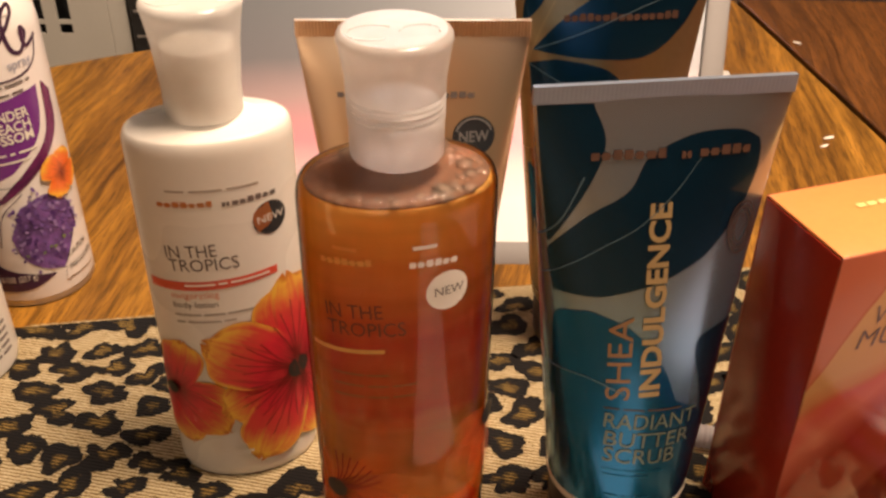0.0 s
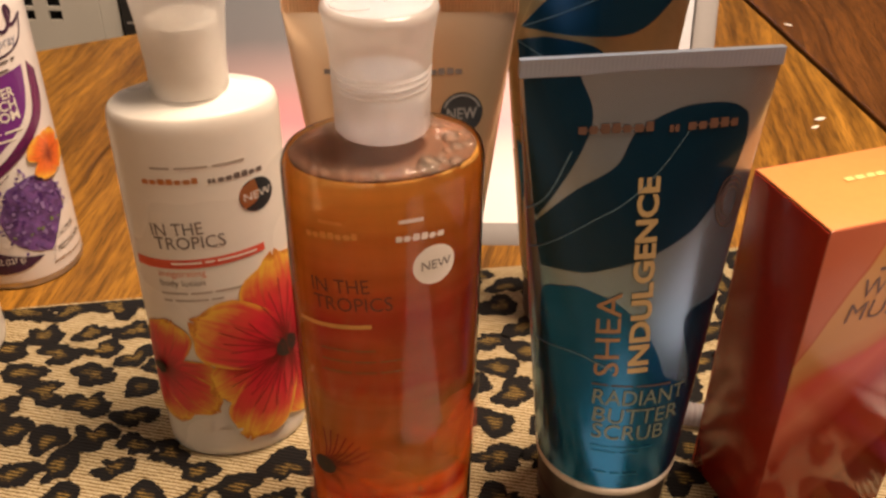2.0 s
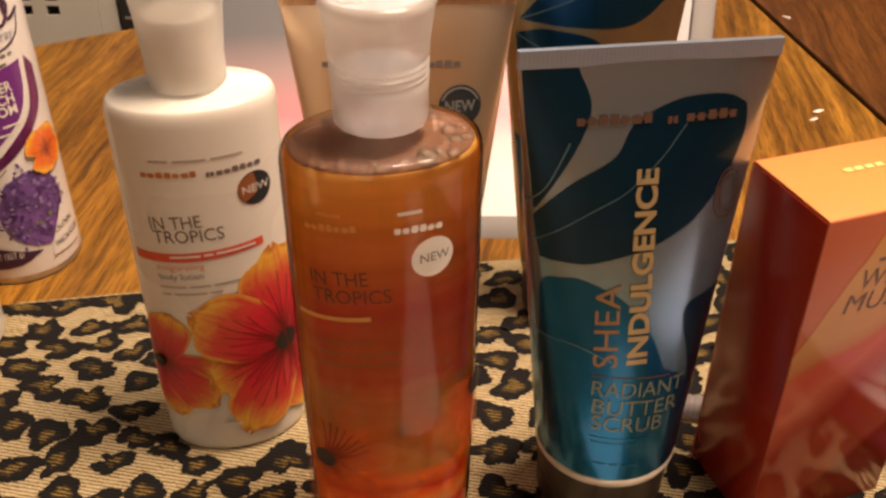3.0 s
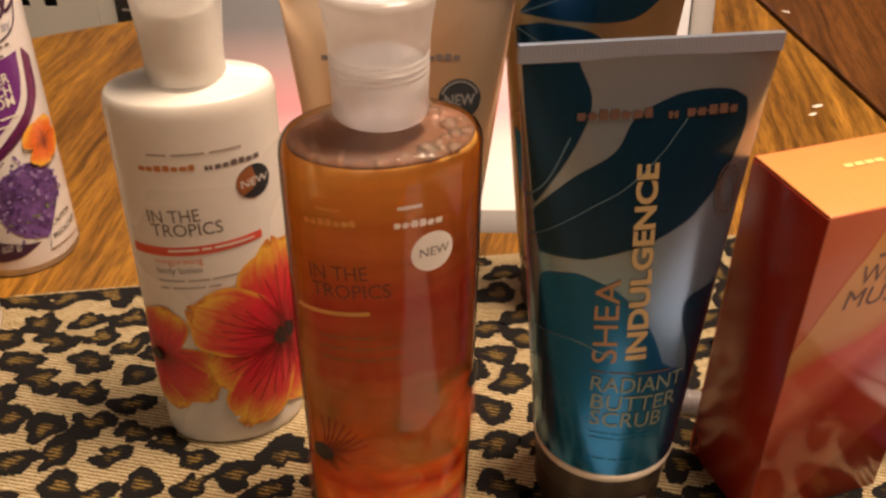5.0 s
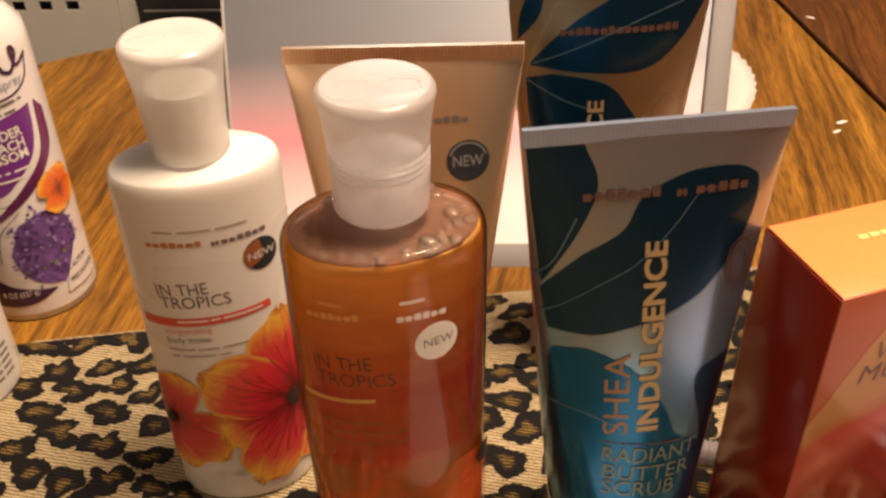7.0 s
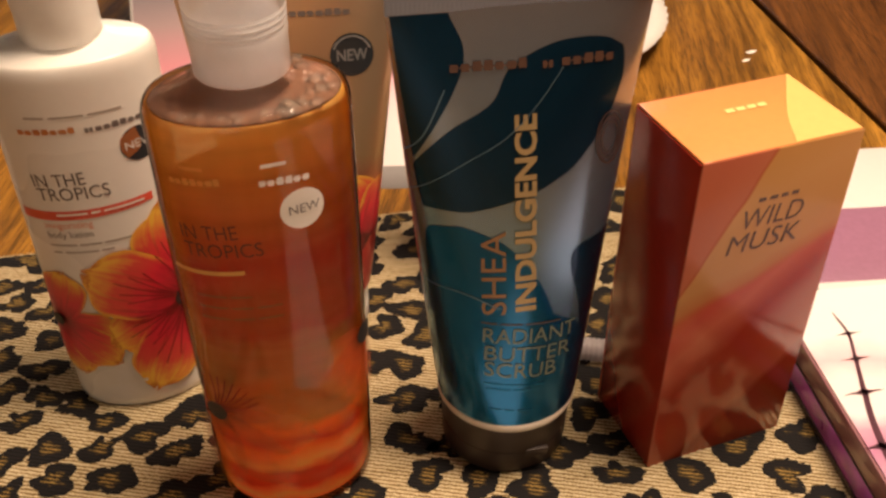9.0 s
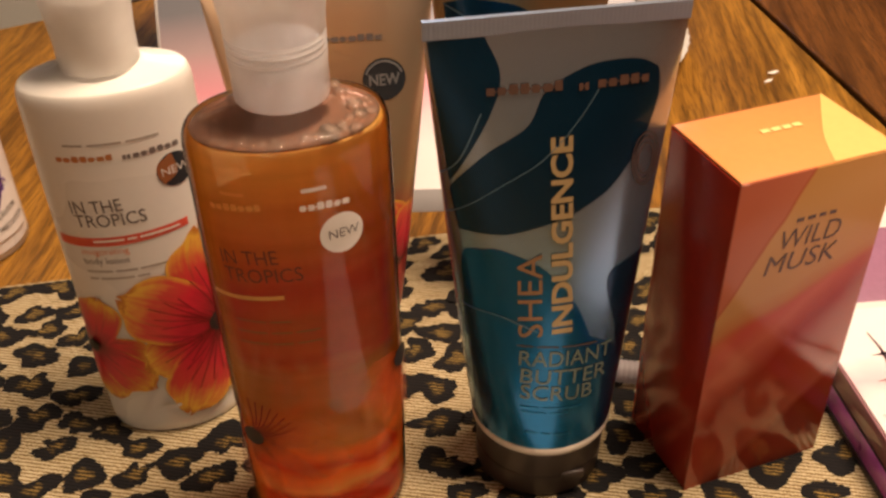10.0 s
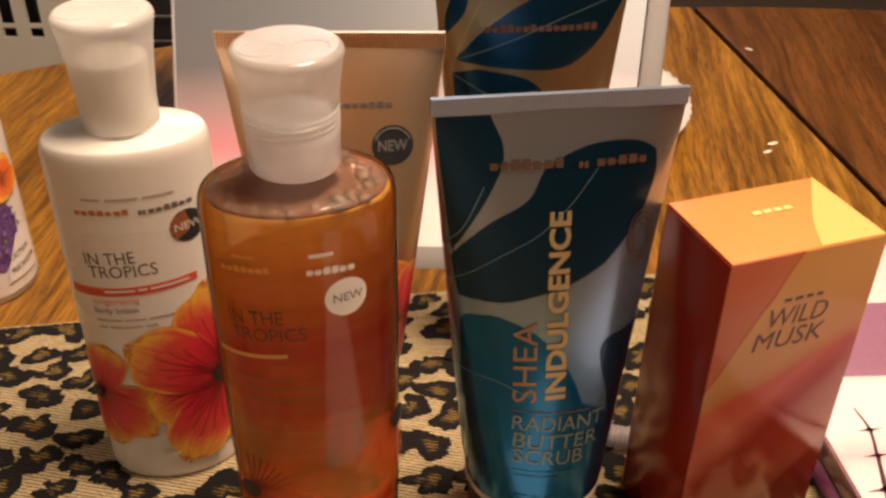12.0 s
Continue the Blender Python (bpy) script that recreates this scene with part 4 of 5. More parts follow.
def gel_bottle():
    a, b = 0.0272, 0.0195
    o = thing("shower_gel_bottle", (-0.0122, 0.2250, 0.0), 12, "clear bottle of amber shower gel with frosted cap and bubbles", "bottle")
    foot = [(0.70, 0.0016), (0.84, 0.0006)] + [(0.86 + 0.09 * math.sin(t), 0.010 - 0.010 * math.cos(t)) for t in np.linspace(0.15, math.pi / 2, 7)]
    wall = foot + [(0.962, 0.02), (0.985, 0.06), (1.0, 0.11), (1.0, 0.142)] + [(0.90 + 0.10 * math.cos(t), 0.1435 + 0.0065 * math.sin(t)) for t in np.linspace(0.1, math.pi / 2, 8)]
    wall += [(0.72, 0.1512), (0.58, 0.1522), (0.47, 0.1534), (0.45, 0.156)]
    shell = part("bottle_shell", lathe(wall, a, b, 96, True, False), SHELL, o, "clear glossy plastic shell")
    k = 0.955
    inner = [(0.66, 0.0030), (0.80, 0.0024)] + [(0.83 + 0.085 * math.sin(t), 0.0118 - 0.0095 * math.cos(t)) for t in np.linspace(0.15, math.pi / 2, 6)]
    liquid = inner + [(0.955 * k + 0.012, 0.02), (0.985 * k, 0.06), (k, 0.11), (k, 0.1430), (0.940, 0.1458), (0.920, 0.1474)]
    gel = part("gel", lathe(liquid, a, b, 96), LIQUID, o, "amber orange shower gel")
    on = oval_surface(a, b)
    f = 0.00015
    inside = oval_surface(a * 0.966, b * 0.966)

    def behind(u, z, off):
        v = inside(u, z, -off)
        return Vector((-v.x, -v.y, z))
    part("back_label", strip(behind, [(-0.030, 0.014), (-0.031, 0.05), (-0.031, 0.085), (-0.031, 0.122)], [(0.030, 0.014), (0.031, 0.05), (0.031, 0.085), (0.031, 0.122)], 0.0, 30, 40), BACK_LABEL, o, "printed label seen through the gel")
    for hu, hz, fans in ((-0.006, 0.024, ((20, 0.026, 0.019), (75, 0.024, 0.018), (130, 0.026, 0.019), (185, 0.022, 0.017))), (0.020, 0.036, ((60, 0.020, 0.015), (115, 0.022, 0.016), (200, 0.022, 0.016)))):
        for k2, (an, ln, wd) in enumerate(fans):
            part("label_petal", petal(behind, hu, hz, an, ln, wd, 0.0003 + f * k2), PETAL, o)
        part("label_heart", disc(behind, hu, hz, 0.0030, 0.0003 + 6 * f), BLACK_INK, o)

    part("foam", lathe([(0.60, 0.1476), (0.910, 0.1476), (0.914, 0.1482), (0.890, 0.1488), (0.80, 0.1485), (0.60, 0.1486)], a, b, 72), FOAM, o, "pale foam on the gel")
    rnd = random.Random(5)
    for i in range(90):
        t = rnd.uniform(0, 2 * math.pi) if i < 50 else rnd.gauss(-1.35, 0.55)
        q = rnd.uniform(0.62, 0.88) if i < 50 else rnd.uniform(0.70, 0.89)
        r = rnd.choice((rnd.uniform(0.0005, 0.0012), rnd.uniform(0.0010, 0.0024)))
        bm = bmesh.new()
        bmesh.ops.create_icosphere(bm, subdivisions=2, radius=r)
        for v in bm.verts:
            v.co = Vector((v.co.x + q * a * math.cos(t), v.co.y + q * b * math.sin(t), v.co.z * 0.6 + 0.1480 + r * 0.2))
        part("bubble", bm, BUBBLE, o)
    disc_cap(o, 0.1546, 0.1880, 0.0123, 0.0128, 0.0145, 0.42, 4, CAP_FROSTED, CAP_FROSTED)
    part("brand_mark", word_bars(on, -0.0243, 0.1308, 0.0148, 7, 0.0024, f, 4), GOLD_INK, o)
    part("brand_mark", word_bars(on, -0.0005, 0.1308, 0.0138, 6, 0.0025, f, -3), WHITE_INK, o)
    part("small_print", bars(on, -0.0205, 0.1358, (0.0065,), 0.0010, 0.001, f), GOLD_INK, o)
    part("small_print", bars(on, 0.0004, 0.1362, (0.0066,), 0.0011, 0.001, f), WHITE_INK, o)
    badge = part("badge", disc(on, 0.0101, 0.1217, 0.0062, f), WHITE_INK, o, "round white badge")
    part("badge_text", wrap(letters("NEW", 0.0040), on, 0.0060, 0.1206, 3 * f, 0, 0.0088), LABEL_GREY, badge)
    part("title_text", wrap(letters("IN THE", 0.0066), on, -0.0241, 0.1137, f, 4, 0.0165), BRONZE_INK, o)
    part("title_text", wrap(letters("TROPICS", 0.0066), on, -0.0235, 0.1080, f, 3, 0.0220), BRONZE_INK, o)
    part("orange_band", strip(on, [(-0.0296, 0.1012), (-0.019, 0.1020), (-0.0074, 0.1030)], [(-0.0296, 0.1026), (-0.019, 0.1034), (-0.0074, 0.1044)], f, 24, 2), GOLD_INK, o)
    for z, n_ in ((0.094, 2), (0.090, 3), (0.086, 3)):
        part("small_print", bars(on, -0.0225, z, (0.009, 0.006, 0.007)[:n_], 0.0006, 0.001, f, 3), GEL_PRINT, o)
    fl = (0.0275, 0.0672)
    for k2, (an, ln, wd) in enumerate(((186, 0.016, 0.012), (228, 0.024, 0.015), (264, 0.030, 0.017))):
        part("flower_petal", petal(on, *fl, an, ln, wd, f * (1 + k2)), PETAL_CLEAR, o)
    part("flower_heart", disc(on, *fl, 0.0038, 6 * f), BLACK_INK, o)
    fl = (-0.0238, 0.0475)
    for k2, (an, ln, wd) in enumerate(((12, 0.024, 0.013), (338, 0.033, 0.018), (302, 0.036, 0.020), (264, 0.036, 0.020))):
        part("flower_petal", petal(on, *fl, an, ln, wd, f * (1 + k2)), PETAL_CLEAR, o)
    part("flower_heart", disc(on, *fl, 0.0036, 7 * f), BLACK_INK, o)
    for s in range(8):
        an = radians(20 + 9 * s)
        part("stamen", line(on, [fl, (fl[0] + 0.008 * math.cos(an), fl[1] + 0.008 * math.sin(an)), (fl[0] + 0.016 * math.cos(an + 0.1), fl[1] + 0.016 * math.sin(an + 0.1))], 0.00045, 7 * f, 10), CORAL_DARK, o)
    return o


gel_bottle()


# ---- squeeze tubes ----
def tube_body(dims, z0, z1, seg=80, n=44):
    bm = bmesh.new()
    rings = []
    for k in range(n + 1):
        z = z0 + (z1 - z0) * k / n
        a, b, y = dims(z)
        rings.append([bm.verts.new((a * math.cos(2 * math.pi * i / seg), y + b * math.sin(2 * math.pi * i / seg), z)) for i in range(seg)])
    for p, q in zip(rings, rings[1:]):
        for i in range(seg):
            bm.faces.new((p[i], p[(i + 1) % seg], q[(i + 1) % seg], q[i]))
    bm.faces.new(rings[0][::-1])
    bm.faces.new(rings[-1])
    return bm


def crimp(a, y, z0, z1, ribs, depth=0.00028):
    """The flat welded end, with fine pressed ribs."""
    bm = bmesh.new()
    n = ribs * 4
    front, back = [], []
    for k in range(n + 1):
        x = -a + 2 * a * k / n
        d = 0.0009 + (depth if (k // 2) % 2 else 0.0)
        front.append([bm.verts.new((x, y - d, z)) for z in (z0, z1)])
        back.append([bm.verts.new((x, y + 0.0009, z)) for z in (z0, z1)])
    for p, q, r, s in zip(front, front[1:], back, back[1:]):
        bm.faces.new((p[0], q[0], q[1], p[1]))
        bm.faces.new((r[1], s[1], s[0], r[0]))
        bm.faces.new((p[1], q[1], s[1], r[1]))
        bm.faces.new((q[0], p[0], r[0], s[0]))
    bm.faces.new((front[0][0], front[0][1], back[0][1], back[0][0]))
    bm.faces.new((front[-1][1], front[-1][0], back[-1][0], back[-1][1]))
    return bm


def flip_cap(o, r, h, material):
    cap = part("cap", lathe([(r * 0.95, 0.0), (r * 0.985, 0.0006), (r, 0.002), (r * 1.01, h * 0.45), (r * 1.0, h * 0.46), (r * 1.0, h * 0.49), (r * 1.012, h * 0.5), (r * 1.02, h), (r * 0.9, h + 0.0002)], seg=64), material, o, "dark brown flip-top cap")
    part("cap_notch", box(bmesh.new(), (0.002, -r * 1.03, h * 0.36), (0.010, -r * 0.95, h * 0.52), 0.0006), material, cap)
    return cap


def teal_tube():
    o = thing("scrub_tube", (0.0606, 0.2415, 0.0), 9.5, "teal and silver foil scrub tube standing on brown cap", "tube")
    o.matrix_world = pose(0.0606, 0.2415, 0.0, 0, 0.6, 9.5)
    flip_cap(o, 0.0220, 0.0225, BROWN_CAP)
    part("ring", lathe([(0.0222, 0.0227), (0.0238, 0.0230), (0.0241, 0.0245), (0.0236, 0.0256), (0.0222, 0.0257)], seg=64), CREAM_RING, o, "cream plastic ring above the cap")
    on, dims = tube_surface(0.0240, 0.0226, 0.0379, 0.0258, 0.1610, 0.0065)
    part("tube_body", tube_body(dims, 0.0258, 0.1612), SILVER_FOIL, o, "silver foil tube body fading to teal")
    part("crimp", crimp(0.0379, 0.0065, 0.1600, 0.1652, 60, 0.00005), CRIMP_SILVER, o)
    f = 0.00015
    part("teal_panel", strip(on, [(-0.0239, 0.0262), (-0.0255, 0.050), (-0.0272, 0.075), (-0.0285, 0.0955)], [(0.0239, 0.0262), (0.0240, 0.0400), (0.0200, 0.0570), (0.0094, 0.0660)], f, 30, 30), TEAL_FOIL, o)
    part("teal_wave", strip(on, [(-0.0278, 0.0640), (-0.0282, 0.080), (-0.0286, 0.0950), (-0.0230, 0.0972), (-0.0169, 0.0968), (-0.0049, 0.0904), (0.0048, 0.0779), (0.0094, 0.0670)], [(-0.0278, 0.0638), (-0.0240, 0.064), (-0.0200, 0.064), (-0.0160, 0.064), (-0.0100, 0.064), (-0.0040, 0.064), (0.0030, 0.0640), (0.0098, 0.0640)], 2 * f, 40, 12), TEAL_FOIL, o)
    part("navy_leaf", strip(on, [(-0.0295, 0.1035), (-0.0312, 0.1130), (-0.0308, 0.1180), (-0.0213, 0.1272), (-0.0094, 0.1344), (-0.0040, 0.1438), (0.0073, 0.1494), (0.0170, 0.1506), (0.0243, 0.1499), (0.0290, 0.1474)],
                            [(-0.0293, 0.1030), (-0.0200, 0.1022), (-0.0139, 0.1025), (0.0013, 0.1062), (0.0110, 0.1105), (0.0170, 0.1147), (0.0254, 0.1255), (0.0296, 0.1370), (0.0300, 0.1440), (0.0292, 0.1474)], f, 44, 20), NAVY_FOIL, o)
    part("navy_leaf", strip(on, [(-0.0368, 0.1598), (-0.0352, 0.1450), (-0.0335, 0.1320), (-0.0318, 0.1190)], [(-0.0209, 0.1598), (-0.0169, 0.1493), (-0.0201, 0.1381), (-0.0312, 0.1188)], f, 30, 14), NAVY_FOIL, o)
    part("navy_leaf", strip(on, [(0.0246, 0.0420), (0.0205, 0.0560), (0.0188, 0.0672), (0.0156, 0.0800), (0.0170, 0.0862), (0.0240, 0.0880), (0.0296, 0.0885)], [(0.0248, 0.0420), (0.0256, 0.0500), (0.0264, 0.0600), (0.0275, 0.0700), (0.0284, 0.0780), (0.0292, 0.0840), (0.0298, 0.0887)], f, 30, 10), NAVY_FOIL, o)
    skin = on
    on = lambda u, z, off: skin(u - 0.0026, z, off)
    part("leaf_vein", line(on, [(-0.0305, 0.1075), (-0.0145, 0.1176), (-0.0031, 0.1240), (0.0066, 0.1332), (0.0140, 0.1430)], 0.0003, 3 * f), VEIN_INK, o)
    part("leaf_vein", line(on, [(-0.0318, 0.1200), (-0.0260, 0.1262), (-0.0200, 0.1390)], 0.0004, 3 * f), VEIN_INK, o)
    part("leaf_vein", line(on, [(-0.0268, 0.0760), (-0.0160, 0.0750), (-0.0050, 0.0700)], 0.0004, 3 * f), VEIN_INK, o)
    for r in (0.0082, 0.0066, 0.0048):
        part("seal_ring", line(on, [(0.0296 + 0.55 * r * math.cos(t), 0.1200 + r * math.sin(t)) for t in np.linspace(0, 2 * math.pi, 24)], 0.0004, 3 * f, 60), TUBE_COPPER, o)
    part("brand_mark", word_bars(on, -0.0184, 0.1438, 0.0227, 7, 0.0032, 3 * f), TUBE_COPPER, o)
    part("brand_mark", word_bars(on, 0.0080, 0.1432, 0.0035, 2, 0.0030, 3 * f), TUBE_COPPER, o)
    part("brand_mark", word_bars(on, 0.0136, 0.1434, 0.0165, 5, 0.0032, 3 * f), TUBE_COPPER, o)
    part("name_text", wrap(letters("SHEA", 0.0108), on, -0.0032, 0.0676, 3 * f, 90, 0.0282), SHEA_COPPER, o)
    part("name_text", wrap(letters("INDULGENCE", 0.0088, bold=0.00030), on, 0.0060, 0.0684, 3 * f, 90, 0.0624), TUBE_GOLD, o)
    part("small_print", bars(on, -0.0110, 0.0650, (0.005, 0.007, 0.012), 0.0005, 0.001, 3 * f, -5), TUBE_COPPER, o)
    part("kind_text", wrap(letters("RADIANT", 0.0076), on, -0.0111, 0.0582, 3 * f, -4, 0.0315), TUBE_SAGE, o)
    part("kind_text", wrap(letters("BUTTER", 0.0076), on, -0.0108, 0.0518, 3 * f, -5, 0.0295), TUBE_SAGE, o)
    part("kind_text", wrap(letters("SCRUB", 0.0076), on, -0.0106, 0.0458, 3 * f, -5, 0.0240), TUBE_SAGE, o)
    part("small_print", bars(on, -0.0104, 0.0425, (0.006, 0.008, 0.004), 0.0003, 0.001, 3 * f, -4), TUBE_FAINT, o)
    part("small_print", bars(on, -0.0100, 0.0405, (0.008, 0.006), 0.0003, 0.001, 3 * f, -4), TUBE_FAINT, o)
    part("small_print", bars(on, -0.0090, 0.0325, (0.004, 0.003, 0.005), 0.0004, 0.0012, 3 * f, -4), TUBE_FAINT, o)
    return o


teal_tube()


def gold_tube():
    o = thing("cream_tube", (-0.0105, 0.3060, 0.0), 1.5, "satin gold cream tube with red flower print near base", "tube")
    flip_cap(o, 0.0205, 0.0200, WHITE_PLASTIC)
    on, dims = tube_surface(0.0222, 0.0215, 0.0392, 0.0205, 0.1540, 0.004)
    part("tube_body", tube_body(dims, 0.0205, 0.1542), GOLD_TUBE, o, "satin gold foil tube body")
    part("crimp", crimp(0.0392, 0.004, 0.1530, 0.1585, 70), GOLD_CRIMP, o, "ribbed gold welded end")
    f = 0.00015
    part("brand_mark", word_bars(on, -0.0260, 0.1325, 0.0475, 16, 0.0026, f), LABEL_GREY, o)
    badge = part("badge", disc(on, 0.0207, 0.1189, 0.0074, f), BADGE_NAVY, o, "round navy badge")
    silver = BADGE_SILVER
    part("badge_text", wrap(letters("NEW", 0.0056, bold=0.0001), on, 0.0153, 0.1170, 2 * f, 0, 0.0108), silver, badge)
    part("badge_ring", line(on, [(0.0207 + 0.0064 * math.cos(t), 0.1189 + 0.0064 * math.sin(t)) for t in np.linspace(0.3, 2.8, 14)], 0.0007, 2 * f, 30), silver, badge)
    for k, (ang, ln, wd) in enumerate(((110, 0.030, 0.022), (170, 0.034, 0.026), (60, 0.028, 0.022))):
        part("flower_petal", petal(on, 0.0230, 0.0460, ang, ln, wd, f * (1 + k)), PETAL, o)
    return o


gold_tube()


def butter_tube():
    o = thing("butter_tube", (0.0620, 0.3480, 0.0), 6, "gold foil tube with large navy leaves on brown cap", "tube")
    flip_cap(o, 0.0212, 0.0215, BROWN_CAP)
    on, dims = tube_surface(0.0228, 0.0222, 0.0374, 0.0222, 0.1640, 0.004)
    part("tube_body", tube_body(dims, 0.0222, 0.1642), GOLD_FOIL, o, "bronze gold foil tube body")
    part("crimp", crimp(0.0374, 0.004, 0.1630, 0.1690, 60, 0.00005), CRIMP_SILVER, o)
    f = 0.00015
    part("navy_leaf", strip(on, [(-0.0295, 0.1346), (-0.0200, 0.1445), (-0.0052, 0.1546), (0.0120, 0.1610), (0.0344, 0.1560)], [(-0.0295, 0.1344), (-0.0090, 0.1313), (0.0131, 0.1314), (0.0262, 0.1409), (0.0346, 0.1552)], f, 34, 14), NAVY_FOIL, o)
    part("navy_leaf", strip(on, [(-0.0305, 0.1293), (-0.0240, 0.1306), (-0.0177, 0.1307), (0.0000, 0.1262), (0.0110, 0.1130)], [(-0.0304, 0.1290), (-0.0270, 0.1080), (-0.0140, 0.0960), (0.0000, 0.1000), (0.0112, 0.1126)], f, 34, 14), NAVY_FOIL, o)
    part("navy_leaf", strip(on, [(-0.0335, 0.1440), (-0.0330, 0.1520), (-0.0300, 0.1610)], [(-0.0330, 0.1440), (-0.0262, 0.1520), (-0.0240, 0.1610)], f, 16, 6), NAVY_FOIL, o)
    part("navy_leaf", strip(on, [(-0.0240, 0.0300), (-0.0260, 0.0600), (-0.0290, 0.0880)], [(0.0100, 0.0300), (-0.0020, 0.0600), (-0.0285, 0.0882)], f, 20, 12), TEAL_FOIL, o)
    part("leaf_vein", line(on, [(-0.0295, 0.1345), (-0.0080, 0.1420), (0.0120, 0.1500), (0.0280, 0.1560)], 0.0004, 3 * f), VEIN_INK, o)
    part("leaf_vein", line(on, [(-0.0305, 0.1292), (-0.0180, 0.1220), (-0.0080, 0.1180)], 0.0004, 3 * f), VEIN_INK, o)
    part("leaf_vein", line(on, [(-0.0330, 0.1220), (-0.0300, 0.1330), (-0.0260, 0.1440), (-0.0180, 0.1600)], 0.0005, 3 * f), TUBE_GOLD, o)
    part("name_text", wrap(letters("INDULGENCE", 0.0082, bold=0.0002), on, -0.0020, 0.0590, 3 * f, 90, 0.0620), TUBE_GOLD, o)
    part("brand_mark", word_bars(on, -0.0184, 0.1450, 0.0440, 15, 0.0032, 3 * f), TUBE_COPPER, o)
    return o


butter_tube()


# ---- the scent carton ----
def scent_carton():
    w, d, h = 0.0540, 0.0366, 0.125
    o = thing("fragrance_carton", (0.1094, 0.2204, 0.0), 18.7, "glossy orange fragrance carton with flowing veil print", "box")
    t = 0.0006
    part("front_panel", box(bmesh.new(), (0, 0, 0), (w, t, h), 0.0002), CARTON, o)
    part("back_panel", box(bmesh.new(), (0, d - t, 0), (w, d, h), 0.0002), CARTON, o)
    part("side_panel", box(bmesh.new(), (0, t, 0), (t, d - t, h - 0.0008), 0.0002), CARTON_SIDE, o, "deep red side panel")
    part("side_panel", box(bmesh.new(), (w - t, t, 0), (w, d - t, h - 0.0008), 0.0002), CARTON_SIDE, o, "deep red side panel")
    part("base_panel", box(bmesh.new(), (t, t, 0.0002), (w - t, d - t, 0.0008)), CARTON_SIDE, o)
    top = part("top_flap", box(bmesh.new(), (0.0004, t, h - 0.0006), (w - 0.0004, d - t, h + 0.0002), 0.0002), CARTON_TOP, o, "light orange top flap")
    flat = lambda u, v, off: Vector((u, v, h + 0.0002 + off))
    part("sand_veil", strip(flat, [(w * 0.57, t), (w * 0.70, d * 0.4), (w - 0.0010, d - t)], [(w - 0.0006, t), (w - 0.0006, d * 0.4), (w - 0.0006, d - t)], 0.00015, 20, 6), CARTON_TOP_SAND, top)
    part("brand_mark", bars(flat, w * 0.40, d * 0.58, (0.0030, 0.0030, 0.0028, 0.0028), 0.0020, 0.0008, 0.0003), PALE_GOLD, top)
    front = lambda u, v, off: Vector((u, -off, v))
    part("brand_mark", bars(front, 0.0215, 0.1075, (0.0026, 0.0028, 0.0024, 0.0024), 0.0013, 0.0012, 0.0002), BRONZE_INK, o)
    part("name_text", wrap(letters("WILD", 0.0100, shear=0.15), front, 0.0165, 0.0985, 0.0002, 0, 0.0220), BRONZE_INK, o)
    part("name_text", wrap(letters("MUSK", 0.0100, shear=0.15), front, 0.0130, 0.0900, 0.0002, 0, 0.0260), BRONZE_INK, o)
    return o


scent_carton()


